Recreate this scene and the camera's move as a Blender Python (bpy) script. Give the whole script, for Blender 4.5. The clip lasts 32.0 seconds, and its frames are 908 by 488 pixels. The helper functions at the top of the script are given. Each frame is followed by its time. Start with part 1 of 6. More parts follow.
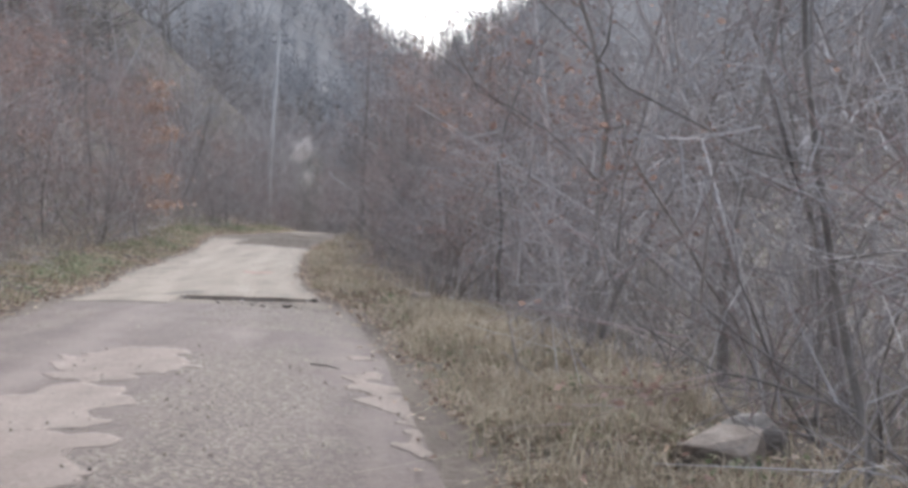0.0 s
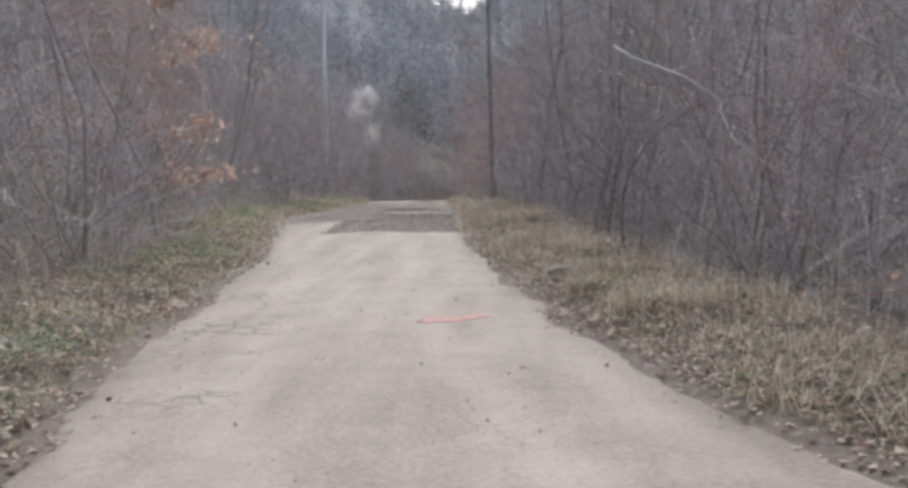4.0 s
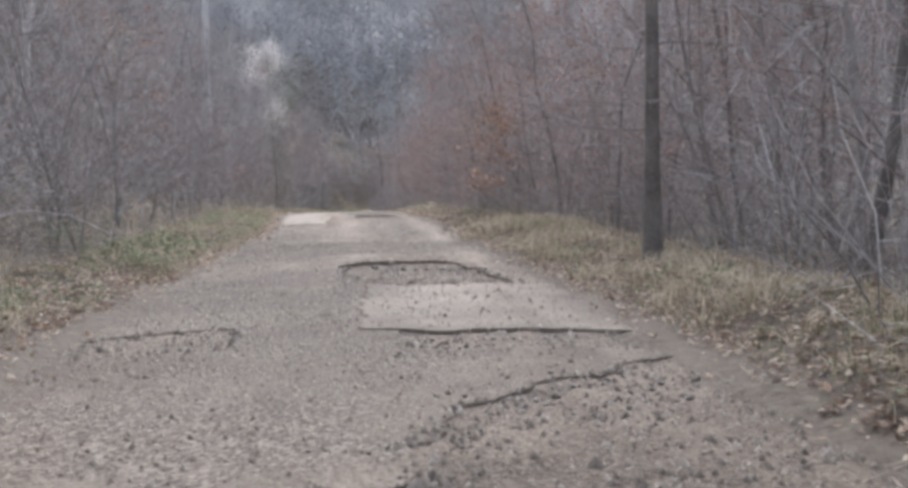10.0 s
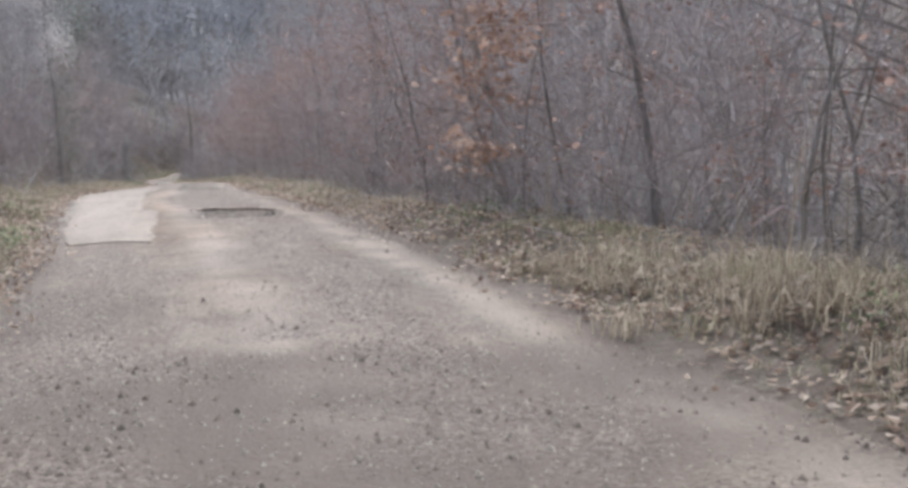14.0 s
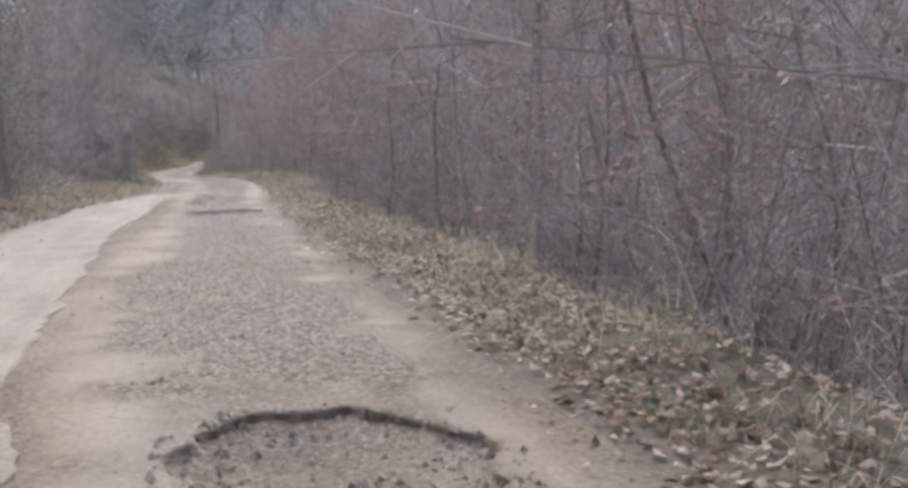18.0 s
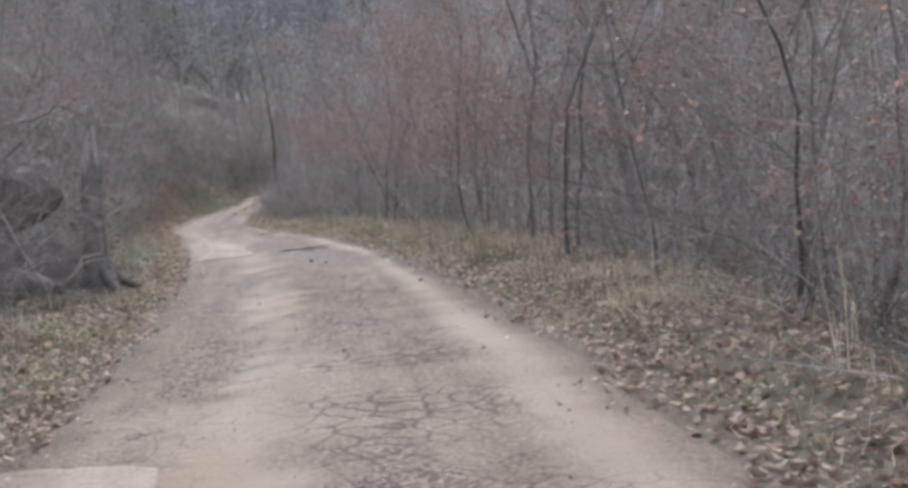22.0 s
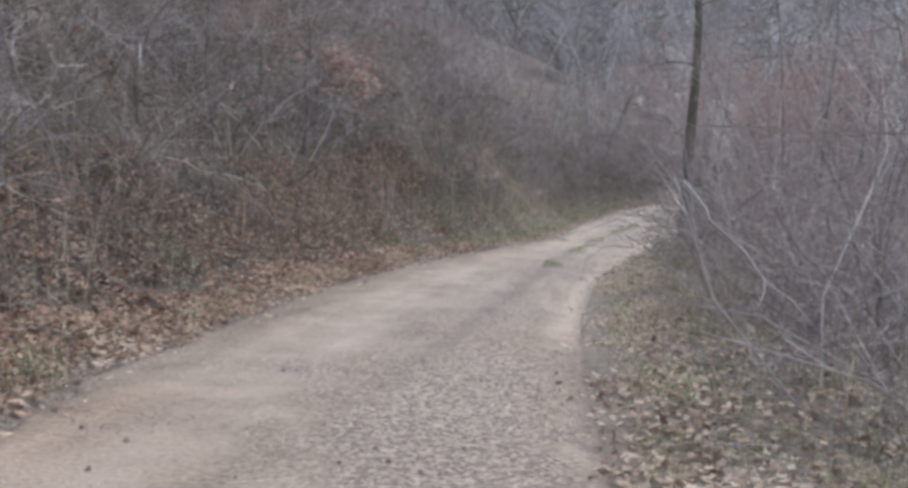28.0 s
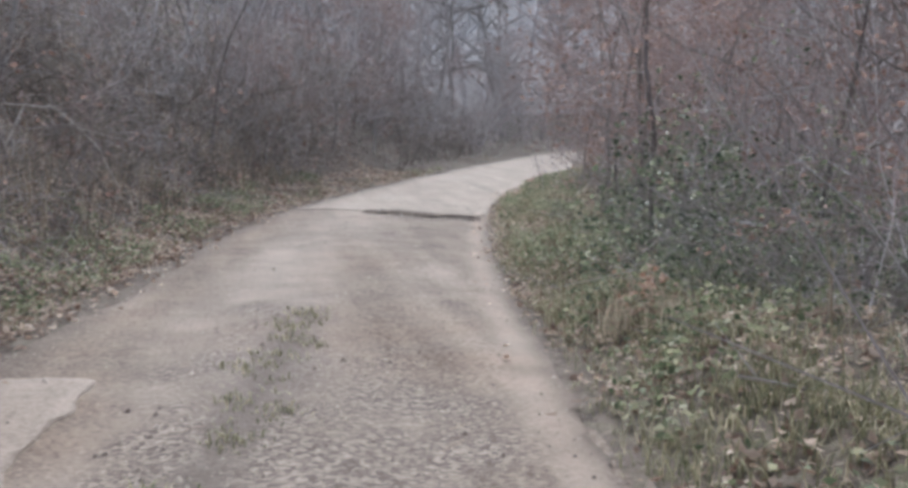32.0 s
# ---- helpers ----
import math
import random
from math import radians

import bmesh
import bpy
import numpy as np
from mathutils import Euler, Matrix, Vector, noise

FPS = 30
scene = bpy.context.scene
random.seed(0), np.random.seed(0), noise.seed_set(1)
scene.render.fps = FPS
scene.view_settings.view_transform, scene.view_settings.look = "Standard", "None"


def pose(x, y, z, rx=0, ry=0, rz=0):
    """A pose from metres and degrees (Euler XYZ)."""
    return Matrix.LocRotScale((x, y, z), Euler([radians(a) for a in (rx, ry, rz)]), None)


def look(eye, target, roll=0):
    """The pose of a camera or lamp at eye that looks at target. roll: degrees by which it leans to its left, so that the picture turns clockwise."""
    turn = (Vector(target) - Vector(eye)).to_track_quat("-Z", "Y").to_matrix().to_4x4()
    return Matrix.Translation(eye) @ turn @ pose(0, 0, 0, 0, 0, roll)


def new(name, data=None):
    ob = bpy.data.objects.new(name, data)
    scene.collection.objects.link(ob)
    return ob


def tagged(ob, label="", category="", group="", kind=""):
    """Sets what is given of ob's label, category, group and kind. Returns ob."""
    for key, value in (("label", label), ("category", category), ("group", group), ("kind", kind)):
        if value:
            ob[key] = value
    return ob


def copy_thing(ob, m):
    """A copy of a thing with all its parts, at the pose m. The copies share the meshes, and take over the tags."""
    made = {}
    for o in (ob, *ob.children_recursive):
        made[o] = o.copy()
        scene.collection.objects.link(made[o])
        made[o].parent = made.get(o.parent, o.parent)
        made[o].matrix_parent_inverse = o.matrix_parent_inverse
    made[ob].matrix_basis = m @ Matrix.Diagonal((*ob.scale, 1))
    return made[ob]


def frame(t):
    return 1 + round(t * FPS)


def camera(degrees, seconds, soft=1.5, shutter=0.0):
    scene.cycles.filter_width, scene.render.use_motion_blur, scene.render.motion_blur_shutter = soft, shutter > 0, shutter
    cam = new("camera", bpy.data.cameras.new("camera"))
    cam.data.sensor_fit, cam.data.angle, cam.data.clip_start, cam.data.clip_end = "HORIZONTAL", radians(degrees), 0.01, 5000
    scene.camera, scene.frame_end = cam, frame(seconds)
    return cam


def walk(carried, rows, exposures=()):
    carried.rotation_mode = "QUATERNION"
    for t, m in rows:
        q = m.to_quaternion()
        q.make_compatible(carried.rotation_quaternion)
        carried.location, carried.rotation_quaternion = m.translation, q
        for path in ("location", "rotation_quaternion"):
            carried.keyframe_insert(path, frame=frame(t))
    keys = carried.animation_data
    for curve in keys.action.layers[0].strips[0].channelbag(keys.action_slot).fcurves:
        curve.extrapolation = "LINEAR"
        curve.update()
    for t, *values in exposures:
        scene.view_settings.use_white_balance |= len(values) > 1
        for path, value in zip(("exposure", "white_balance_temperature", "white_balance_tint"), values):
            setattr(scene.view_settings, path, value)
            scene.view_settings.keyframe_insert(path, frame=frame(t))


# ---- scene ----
import functools

# ---- the camera and its way ----
cam = camera(44.5, 32.0, soft=3.5)
PATH = [
    (0, (0.042, -0.051, 1.391), (0.044, 1.946, 1.273), 3.3),
    (0.5, (-0.261, 2.111, 1.311), (-0.359, 4.104, 1.187), 3.6),
    (1, (-0.723, 4.622, 1.199), (-0.867, 6.612, 1.066), 3.3),
    (1.5, (-1.190, 6.801, 1.066), (-1.354, 8.789, 0.927), 2.7),
    (2, (-1.742, 9.130, 0.937), (-1.933, 11.114, 0.779), 0.5),
    (2.5, (-2.353, 11.048, 0.826), (-2.544, 13.030, 0.642), -0.8),
    (3, (-3.054, 13.190, 0.733), (-3.209, 15.176, 0.548), -1.3),
    (3.5, (-3.669, 14.829, 0.660), (-3.766, 16.817, 0.470), -1.2),
    (5.5, (-5.528, 21.841, 0.324), (-5.541, 23.831, 0.121), -2.6),
    (6, (-5.675, 23.975, 0.271), (-5.616, 25.968, 0.120), -1.5),
    (6.5, (-5.785, 25.897, 0.195), (-5.710, 27.893, 0.098), -1.2),
    (7, (-5.879, 27.692, 0.157), (-5.776, 29.689, 0.090), -0.4),
    (7.5, (-5.938, 29.055, 0.117), (-5.833, 31.045, -0.048), 0.1),
    (8, (-6.018, 30.755, 0.069), (-5.941, 32.738, -0.175), 0.3),
    (8.5, (-6.149, 32.418, 0.014), (-6.067, 34.405, -0.194), 1.0),
    (9, (-6.482, 34.482, 0.067), (-6.396, 36.470, -0.128), 2.9),
    (9.5, (-6.819, 36.315, 0.041), (-6.737, 38.310, -0.090), 2.1),
    (10, (-7.185, 38.340, 0.045), (-7.061, 40.324, -0.173), -1.2),
    (10.5, (-7.479, 40.122, 0.028), (-7.217, 42.076, -0.307), -1.6),
    (11, (-7.754, 42.191, -0.024), (-7.471, 44.139, -0.375), -2.3),
    (11.5, (-7.911, 43.816, -0.022), (-7.581, 45.762, -0.341), -3.4),
    (12, (-7.922, 45.847, -0.108), (-7.539, 47.785, -0.422), -4.6),
    (12.5, (-8.016, 47.333, -0.205), (-7.607, 49.268, -0.506), -3.7),
    (13, (-8.144, 48.969, -0.321), (-7.711, 50.901, -0.605), -2.5),
    (13.5, (-8.246, 50.299, -0.385), (-7.794, 52.226, -0.673), -1.6),
    (14, (-8.255, 51.697, -0.482), (-7.786, 53.618, -0.780), -0.8),
    (14.5, (-8.252, 52.830, -0.536), (-7.776, 54.746, -0.855), -0.2),
    (15, (-8.199, 53.996, -0.598), (-7.752, 55.921, -0.910), -0.7),
    (15.5, (-8.103, 55.051, -0.629), (-7.682, 56.979, -0.957), -0.1),
    (17.5, (-7.793, 62.249, -0.913), (-7.370, 64.180, -1.219), 0.1),
    (18, (-7.893, 65.161, -1.014), (-7.471, 67.089, -1.336), 0.1),
    (18.5, (-8.178, 67.998, -1.072), (-7.777, 69.920, -1.449), -1.8),
    (19, (-8.422, 71.313, -1.269), (-8.069, 73.241, -1.667), -0.4),
    (19.5, (-8.620, 74.267, -1.492), (-8.262, 76.195, -1.886), 0.0),
    (20, (-8.660, 77.527, -1.662), (-8.295, 79.462, -2.011), 0.4),
    (20.5, (-8.678, 80.313, -1.874), (-8.313, 82.258, -2.158), 0.2),
    (21, (-8.723, 83.206, -2.163), (-8.356, 85.135, -2.538), -0.5),
    (21.5, (-8.603, 85.977, -2.342), (-8.256, 87.900, -2.768), -2.8),
    (22, (-8.393, 89.305, -2.571), (-8.059, 91.255, -2.869), -4.6),
    (22.5, (-8.148, 92.459, -2.861), (-7.798, 94.405, -3.162), -3.4),
    (23, (-7.813, 95.896, -3.155), (-7.449, 97.839, -3.457), -3.1),
    (23.5, (-7.431, 98.960, -3.457), (-7.044, 100.898, -3.760), -0.9),
    (24, (-7.118, 102.640, -3.707), (-6.768, 104.581, -4.034), -0.0),
    (24.5, (-7.026, 105.794, -3.967), (-6.749, 107.743, -4.321), 1.3),
    (25, (-7.036, 109.435, -4.296), (-6.838, 111.385, -4.693), 1.4),
    (27.5, (-8.337, 126.900, -5.970), (-8.429, 128.881, -6.224), 3.3),
    (28, (-9.178, 130.629, -6.304), (-9.417, 132.600, -6.545), 2.5),
    (28.5, (-9.826, 133.845, -6.608), (-10.139, 135.804, -6.864), 1.9),
    (29, (-10.202, 137.938, -6.861), (-10.269, 139.920, -7.123), 0.8),
    (29.5, (-10.332, 141.755, -7.135), (-10.243, 143.734, -7.412), 0.5),
    (30, (-10.180, 146.132, -7.412), (-10.007, 148.103, -7.708), 0.2),
    (30.5, (-9.839, 149.949, -7.656), (-9.636, 151.917, -7.948), 0.1),
    (31, (-9.295, 154.239, -8.027), (-9.003, 156.198, -8.309), 0.5),
    (31.5, (-8.615, 158.047, -8.205), (-8.296, 160.000, -8.493), 1.3),
    (32, (-7.978, 162.400, -8.501), (-7.616, 164.350, -8.759), 1.6),
]
EXPOSURES = [(0.0, 1.14, 5990, 10), (6.0, 1.12, 5990, 10), (7.0, 1.09, 5980, 10), (8.0, 0.97, 5950, 10), (9.0, 1.24, 5950, 10), (11.0, 1.29, 5930, 10), (12.0, 1.11, 5960, 10), (13.0, 1.34, 5950, 10), (15.0, 1.4, 5920, 10), (18.0, 1.29, 5930, 10), (20.0, 1.22, 5950, 10), (22.0, 1.17, 5970, 10), (23.0, 1.3, 5940, 10), (24.0, 1.38, 5880, 10), (27.5, 1.38, 5850, 10), (29.0, 1.42, 5830, 10), (30.0, 1.47, 5820, 10), (31.0, 1.4, 5820, 10), (32.0, 1.38, 5810, 10)]
walk(cam, [(t, look(e, a, r)) for t, e, a, r in PATH], EXPOSURES)

# ---- daylight: an overcast winter sky ----
world = bpy.data.worlds.new("overcast_sky")
scene.world = world
world.use_nodes = True
wn, wl = world.node_tree.nodes, world.node_tree.links
sky = wn.new("ShaderNodeTexSky")
sky.sky_type = "NISHITA"
sky.sun_disc = False
sky.sun_elevation, sky.sun_rotation = radians(40), radians(2)
sky.air_density, sky.dust_density, sky.ozone_density = 1.0, 4.0, 1.0
soften = wn.new("ShaderNodeHueSaturation")
soften.inputs["Saturation"].default_value = 0.45
wl.new(sky.outputs["Color"], soften.inputs["Color"])
wl.new(soften.outputs["Color"], wn["Background"].inputs["Color"])
wn["Background"].inputs["Strength"].default_value = 0.15
lamp = bpy.data.lights.new("sun", "SUN")
lamp.energy, lamp.angle, lamp.color = 1.0, radians(40), (1.0, 0.985, 0.96)
sun = new("sun", lamp)
sun.matrix_world = look((0, 0, 60), (-math.sin(radians(2)) * 40, -math.cos(radians(2)) * 40, 60 - 40 * math.tan(radians(40))))

# ---- materials ----
def shade(name, colors, scale=3.0, fine=40.0, rough=0.9, bump=0.25, island=0.0, per_object=0.0, detail=6.0, depth=0.02, dull=0.12, kind="", grain=1.5):
    """A matt natural surface: a ramp of colours over coarse and fine noise, with relief, varied by island or by object."""
    colors = [tuple(v + (0.3 * c[0] + 0.6 * c[1] + 0.1 * c[2] - v) * dull for v in c) for c in colors]
    m = bpy.data.materials.new(name)
    m.use_nodes = True
    nt = m.node_tree
    n, l = nt.nodes, nt.links
    bsdf = n["Principled BSDF"]
    bsdf.inputs["Roughness"].default_value = rough
    bsdf.inputs["Specular IOR Level"].default_value = 0.25
    co = n.new("ShaderNodeNewGeometry")
    big, small = n.new("ShaderNodeTexNoise"), n.new("ShaderNodeTexNoise")
    for tex, s in ((big, scale), (small, fine)):
        tex.inputs["Scale"].default_value = s
        tex.inputs["Detail"].default_value = detail
        tex.inputs["Roughness"].default_value = 0.62
        l.new(co.outputs["Position"], tex.inputs["Vector"])
    total = n.new("ShaderNodeMath")
    total.operation = "MULTIPLY_ADD"
    l.new(small.outputs["Fac"], total.inputs[0])
    coarse_grain = kind in ("road", "gravel")
    total.inputs[1].default_value = grain if coarse_grain else 0.55
    half = n.new("ShaderNodeMath")
    half.operation = "MULTIPLY_ADD"
    l.new(big.outputs["Fac"], half.inputs[0])
    half.inputs[1].default_value = 1.7 if kind == "gravel" else 0.6 if kind == "road" else 0.9
    half.inputs[2].default_value = (-0.4 if kind == "gravel" else 0.15) + 0.05 - grain / 2 if coarse_grain else -0.23
    l.new(half.outputs[0], total.inputs[2])
    fac = total
    if kind == "road":
        fac = wheel_tracks(n, l, co, total)
    if kind == "litter":
        cell = n.new("ShaderNodeTexVoronoi")
        cell.inputs["Scale"].default_value = 13.0
        l.new(co.outputs["Position"], cell.inputs["Vector"])
        grey = n.new("ShaderNodeRGBToBW")
        l.new(cell.outputs["Color"], grey.inputs["Color"])
        fac = n.new("ShaderNodeMath")
        fac.operation = "MULTIPLY_ADD"
        fac.inputs[1].default_value = 0.55
        l.new(grey.outputs[0], fac.inputs[0])
        low = n.new("ShaderNodeMath")
        low.operation = "ADD"
        low.inputs[1].default_value = -0.27
        l.new(total.outputs[0], low.inputs[0])
        l.new(low.outputs[0], fac.inputs[2])
    for amount, source in ((island, co.outputs["Random Per Island"]), (per_object, n.new("ShaderNodeObjectInfo").outputs["Random"])):
        if amount:
            more = n.new("ShaderNodeMath")
            more.operation = "MULTIPLY_ADD"
            more.inputs[1].default_value = amount
            shift = n.new("ShaderNodeMath")
            shift.operation = "ADD"
            shift.inputs[1].default_value = -amount / 2
            l.new(source, more.inputs[0])
            l.new(fac.outputs[0], more.inputs[2])
            l.new(more.outputs[0], shift.inputs[0])
            fac = shift
    ramp = n.new("ShaderNodeValToRGB")
    e = ramp.color_ramp.elements
    stops = [0.18 + 0.64 * i / (len(colors) - 1) for i in range(len(colors))]
    e[0].position, e[0].color = stops[0], (*colors[0], 1)
    e[1].position, e[1].color = stops[-1], (*colors[-1], 1)
    for s, c in zip(stops[1:-1], colors[1:-1]):
        e.new(s).color = (*c, 1)
    l.new(fac.outputs[0], ramp.inputs["Fac"])
    l.new(ramp.outputs["Color"], bsdf.inputs["Base Color"])
    if kind == "road":
        worn_col, plain = gravel_tone(n, l, co), ramp
        wear, dust = n.new("ShaderNodeAttribute"), n.new("ShaderNodeAttribute")
        wear.attribute_name, dust.attribute_name = "wear", "dust"
        pale = n.new("ShaderNodeMix")
        pale.data_type = "RGBA"
        l.new(dust.outputs["Fac"], pale.inputs["Factor"])
        l.new(ramp.outputs["Color"], pale.inputs[6])
        pale.inputs[7].default_value = (*(1.12 * v for v in colors[-1]), 1)
        worn = n.new("ShaderNodeMix")
        worn.data_type = "RGBA"
        edge = n.new("ShaderNodeMath")
        edge.operation = "MULTIPLY_ADD"
        edge.use_clamp = True
        edge.inputs[1].default_value = 1.6
        speck = n.new("ShaderNodeMath")
        speck.operation = "MULTIPLY_ADD"
        speck.inputs[1].default_value, speck.inputs[2].default_value = 2.4, -1.5
        l.new(small.outputs["Fac"], speck.inputs[0])
        l.new(wear.outputs["Fac"], edge.inputs[0])
        l.new(speck.outputs[0], edge.inputs[2])
        l.new(edge.outputs[0], worn.inputs["Factor"])
        l.new(pale.outputs[2], worn.inputs[6])
        l.new(worn_col.outputs["Color"], worn.inputs[7])
        dark = cracks(n, l, co)
        mix = n.new("ShaderNodeMix")
        mix.data_type = "RGBA"
        l.new(dark.outputs[0], mix.inputs["Factor"])
        l.new(worn.outputs[2], mix.inputs[6])
        mix.inputs[7].default_value = (*(0.6 * v for v in colors[0]), 1)
        earth, clay = n.new("ShaderNodeAttribute"), n.new("ShaderNodeMix")
        earth.attribute_name = "earth"
        clay.data_type, clay.blend_type = "RGBA", "MULTIPLY"
        clay.inputs[7].default_value = (0.95, 0.85, 0.78, 1)
        l.new(earth.outputs["Fac"], clay.inputs["Factor"])
        l.new(mix.outputs[2], clay.inputs[6])
        mix = clay
        damp, wet = n.new("ShaderNodeAttribute"), n.new("ShaderNodeMix")
        damp.attribute_name = "damp"
        wet.data_type = "RGBA"
        wet.inputs[7].default_value = (0.095, 0.076, 0.062, 1)
        l.new(damp.outputs["Fac"], wet.inputs["Factor"])
        l.new(mix.outputs[2], wet.inputs[6])
        l.new(wet.outputs[2], bsdf.inputs["Base Color"])
    if kind == "litter":
        dusty, trod = n.new("ShaderNodeAttribute"), n.new("ShaderNodeMix")
        dusty.attribute_name = "dusty"
        trod.data_type = "RGBA"
        trod.inputs[7].default_value = (0.165, 0.134, 0.109, 1)
        l.new(dusty.outputs["Fac"], trod.inputs["Factor"])
        l.new(ramp.outputs["Color"], trod.inputs[6])
        l.new(trod.outputs[2], bsdf.inputs["Base Color"])
    if kind == "gravel":
        chips = gravel_tone(n, l, co)
        mix = n.new("ShaderNodeMix")
        mix.data_type = "RGBA"
        mix.inputs["Factor"].default_value = 0.42
        l.new(ramp.outputs["Color"], mix.inputs[6])
        l.new(chips.outputs["Color"], mix.inputs[7])
        l.new(mix.outputs[2], bsdf.inputs["Base Color"])
    if kind == "thin":
        out, both, glow = n["Material Output"], n.new("ShaderNodeMixShader"), n.new("ShaderNodeBsdfTranslucent")
        both.inputs[0].default_value = 0.4
        l.new(ramp.outputs["Color"], glow.inputs["Color"])
        l.new(bsdf.outputs[0], both.inputs[1])
        l.new(glow.outputs[0], both.inputs[2])
        l.new(both.outputs[0], out.inputs["Surface"])
    if bump:
        b = n.new("ShaderNodeBump")
        b.inputs["Strength"].default_value, b.inputs["Distance"].default_value = bump, depth
        l.new(small.outputs["Fac"], b.inputs["Height"])
        l.new(b.outputs["Normal"], bsdf.inputs["Normal"])
    return m


def gravel_tone(n, l, co):
    """Chips of stone pressed into the worn road."""
    cell = n.new("ShaderNodeTexVoronoi")
    cell.inputs["Scale"].default_value = 38.0
    l.new(co.outputs["Position"], cell.inputs["Vector"])
    grey = n.new("ShaderNodeRGBToBW")
    l.new(cell.outputs["Color"], grey.inputs["Color"])
    ramp = n.new("ShaderNodeValToRGB")
    e = ramp.color_ramp.elements
    e[0].position, e[0].color = 0.22, (0.075, 0.06, 0.048, 1)
    e[1].position, e[1].color = 0.85, (0.25, 0.212, 0.177, 1)
    e.new(0.55).color = (0.155, 0.126, 0.103, 1)
    l.new(grey.outputs[0], ramp.inputs["Fac"])
    return ramp


def wheel_tracks(n, l, co, total):
    """Long streaks of dust and wear that follow the way of the wheels."""
    scale = n.new("ShaderNodeVectorMath")
    scale.operation = "MULTIPLY"
    scale.inputs[1].default_value = (1.0, 0.09, 0.2)
    l.new(co.outputs["Position"], scale.inputs[0])
    tex = n.new("ShaderNodeTexNoise")
    tex.inputs["Scale"].default_value, tex.inputs["Detail"].default_value = 2.6, 5.0
    l.new(scale.outputs[0], tex.inputs["Vector"])
    more = n.new("ShaderNodeMath")
    more.operation = "MULTIPLY_ADD"
    more.inputs[1].default_value = 0.75
    l.new(tex.outputs["Fac"], more.inputs[0])
    low = n.new("ShaderNodeMath")
    low.operation = "ADD"
    low.inputs[1].default_value = -0.37
    l.new(total.outputs[0], low.inputs[0])
    l.new(low.outputs[0], more.inputs[2])
    return more


def cracks(n, l, co):
    """Thin dark cracks in patches: the borders of bent cells, where a coarse noise lets them show."""
    bend = n.new("ShaderNodeTexNoise")
    bend.inputs["Scale"].default_value = 3.0
    l.new(co.outputs["Position"], bend.inputs["Vector"])
    add = n.new("ShaderNodeVectorMath")
    add.operation = "MULTIPLY_ADD"
    add.inputs[1].default_value = (0.22, 0.22, 0.22)
    l.new(bend.outputs["Color"], add.inputs[0])
    l.new(co.outputs["Position"], add.inputs[2])
    cell = n.new("ShaderNodeTexVoronoi")
    cell.feature = "DISTANCE_TO_EDGE"
    cell.inputs["Scale"].default_value = 4.4
    l.new(add.outputs[0], cell.inputs["Vector"])
    thin = n.new("ShaderNodeMapRange")
    thin.inputs["From Min"].default_value, thin.inputs["From Max"].default_value = 0.004, 0.018
    thin.inputs["To Min"].default_value, thin.inputs["To Max"].default_value = 0.8, 0.0
    l.new(cell.outputs["Distance"], thin.inputs["Value"])
    old = n.new("ShaderNodeAttribute")
    old.attribute_name = "crack"
    wide = n.new("ShaderNodeMath")
    wide.operation = "MULTIPLY_ADD"
    wide.inputs[1].default_value, wide.inputs[2].default_value = 0.085, 0.018
    l.new(old.outputs["Fac"], wide.inputs[0])
    l.new(wide.outputs[0], thin.inputs["From Max"])
    where = n.new("ShaderNodeTexNoise")
    where.inputs["Scale"].default_value, where.inputs["Detail"].default_value = 0.35, 4.0
    l.new(co.outputs["Position"], where.inputs["Vector"])
    gate = n.new("ShaderNodeMapRange")
    gate.inputs["From Min"].default_value, gate.inputs["From Max"].default_value = 0.56, 0.68
    l.new(where.outputs["Fac"], gate.inputs["Value"])
    most = n.new("ShaderNodeMath")
    most.operation = "MAXIMUM"
    l.new(gate.outputs[0], most.inputs[0])
    l.new(old.outputs["Fac"], most.inputs[1])
    both = n.new("ShaderNodeMath")
    both.operation = "MULTIPLY"
    l.new(thin.outputs[0], both.inputs[0])
    l.new(most.outputs[0], both.inputs[1])
    return both


SLAB = shade("dusty_asphalt", [(0.135, 0.107, 0.082), (0.202, 0.164, 0.129), (0.248, 0.205, 0.164), (0.299, 0.25, 0.204)], 1.6, 30, 0.92, 0.4, kind="road", grain=1.15)
DRYMUD = shade("dried_pinkish_mud", [(0.134, 0.1, 0.082), (0.197, 0.153, 0.127), (0.235, 0.186, 0.156), (0.277, 0.226, 0.192)], 1.6, 30, 0.9, 0.4, kind="road", grain=1.1)
CRUST = shade("worn_road_dirt", [(0.063, 0.047, 0.035), (0.135, 0.105, 0.08), (0.189, 0.151, 0.117), (0.27, 0.225, 0.18)], 2.0, 30, 0.95, 0.8, kind="road", grain=1.5)
MUD = shade("brown_mud_road", [(0.069, 0.05, 0.043), (0.109, 0.081, 0.069), (0.142, 0.107, 0.092), (0.189, 0.147, 0.127)], 1.2, 24, 0.85, 0.6, kind="road", grain=1.2)
GRAVEL = shade("loose_gravel", [(0.068, 0.047, 0.033), (0.125, 0.09, 0.064), (0.176, 0.131, 0.096), (0.259, 0.2, 0.15)], 0.9, 34, 0.95, 1.0, kind="gravel")
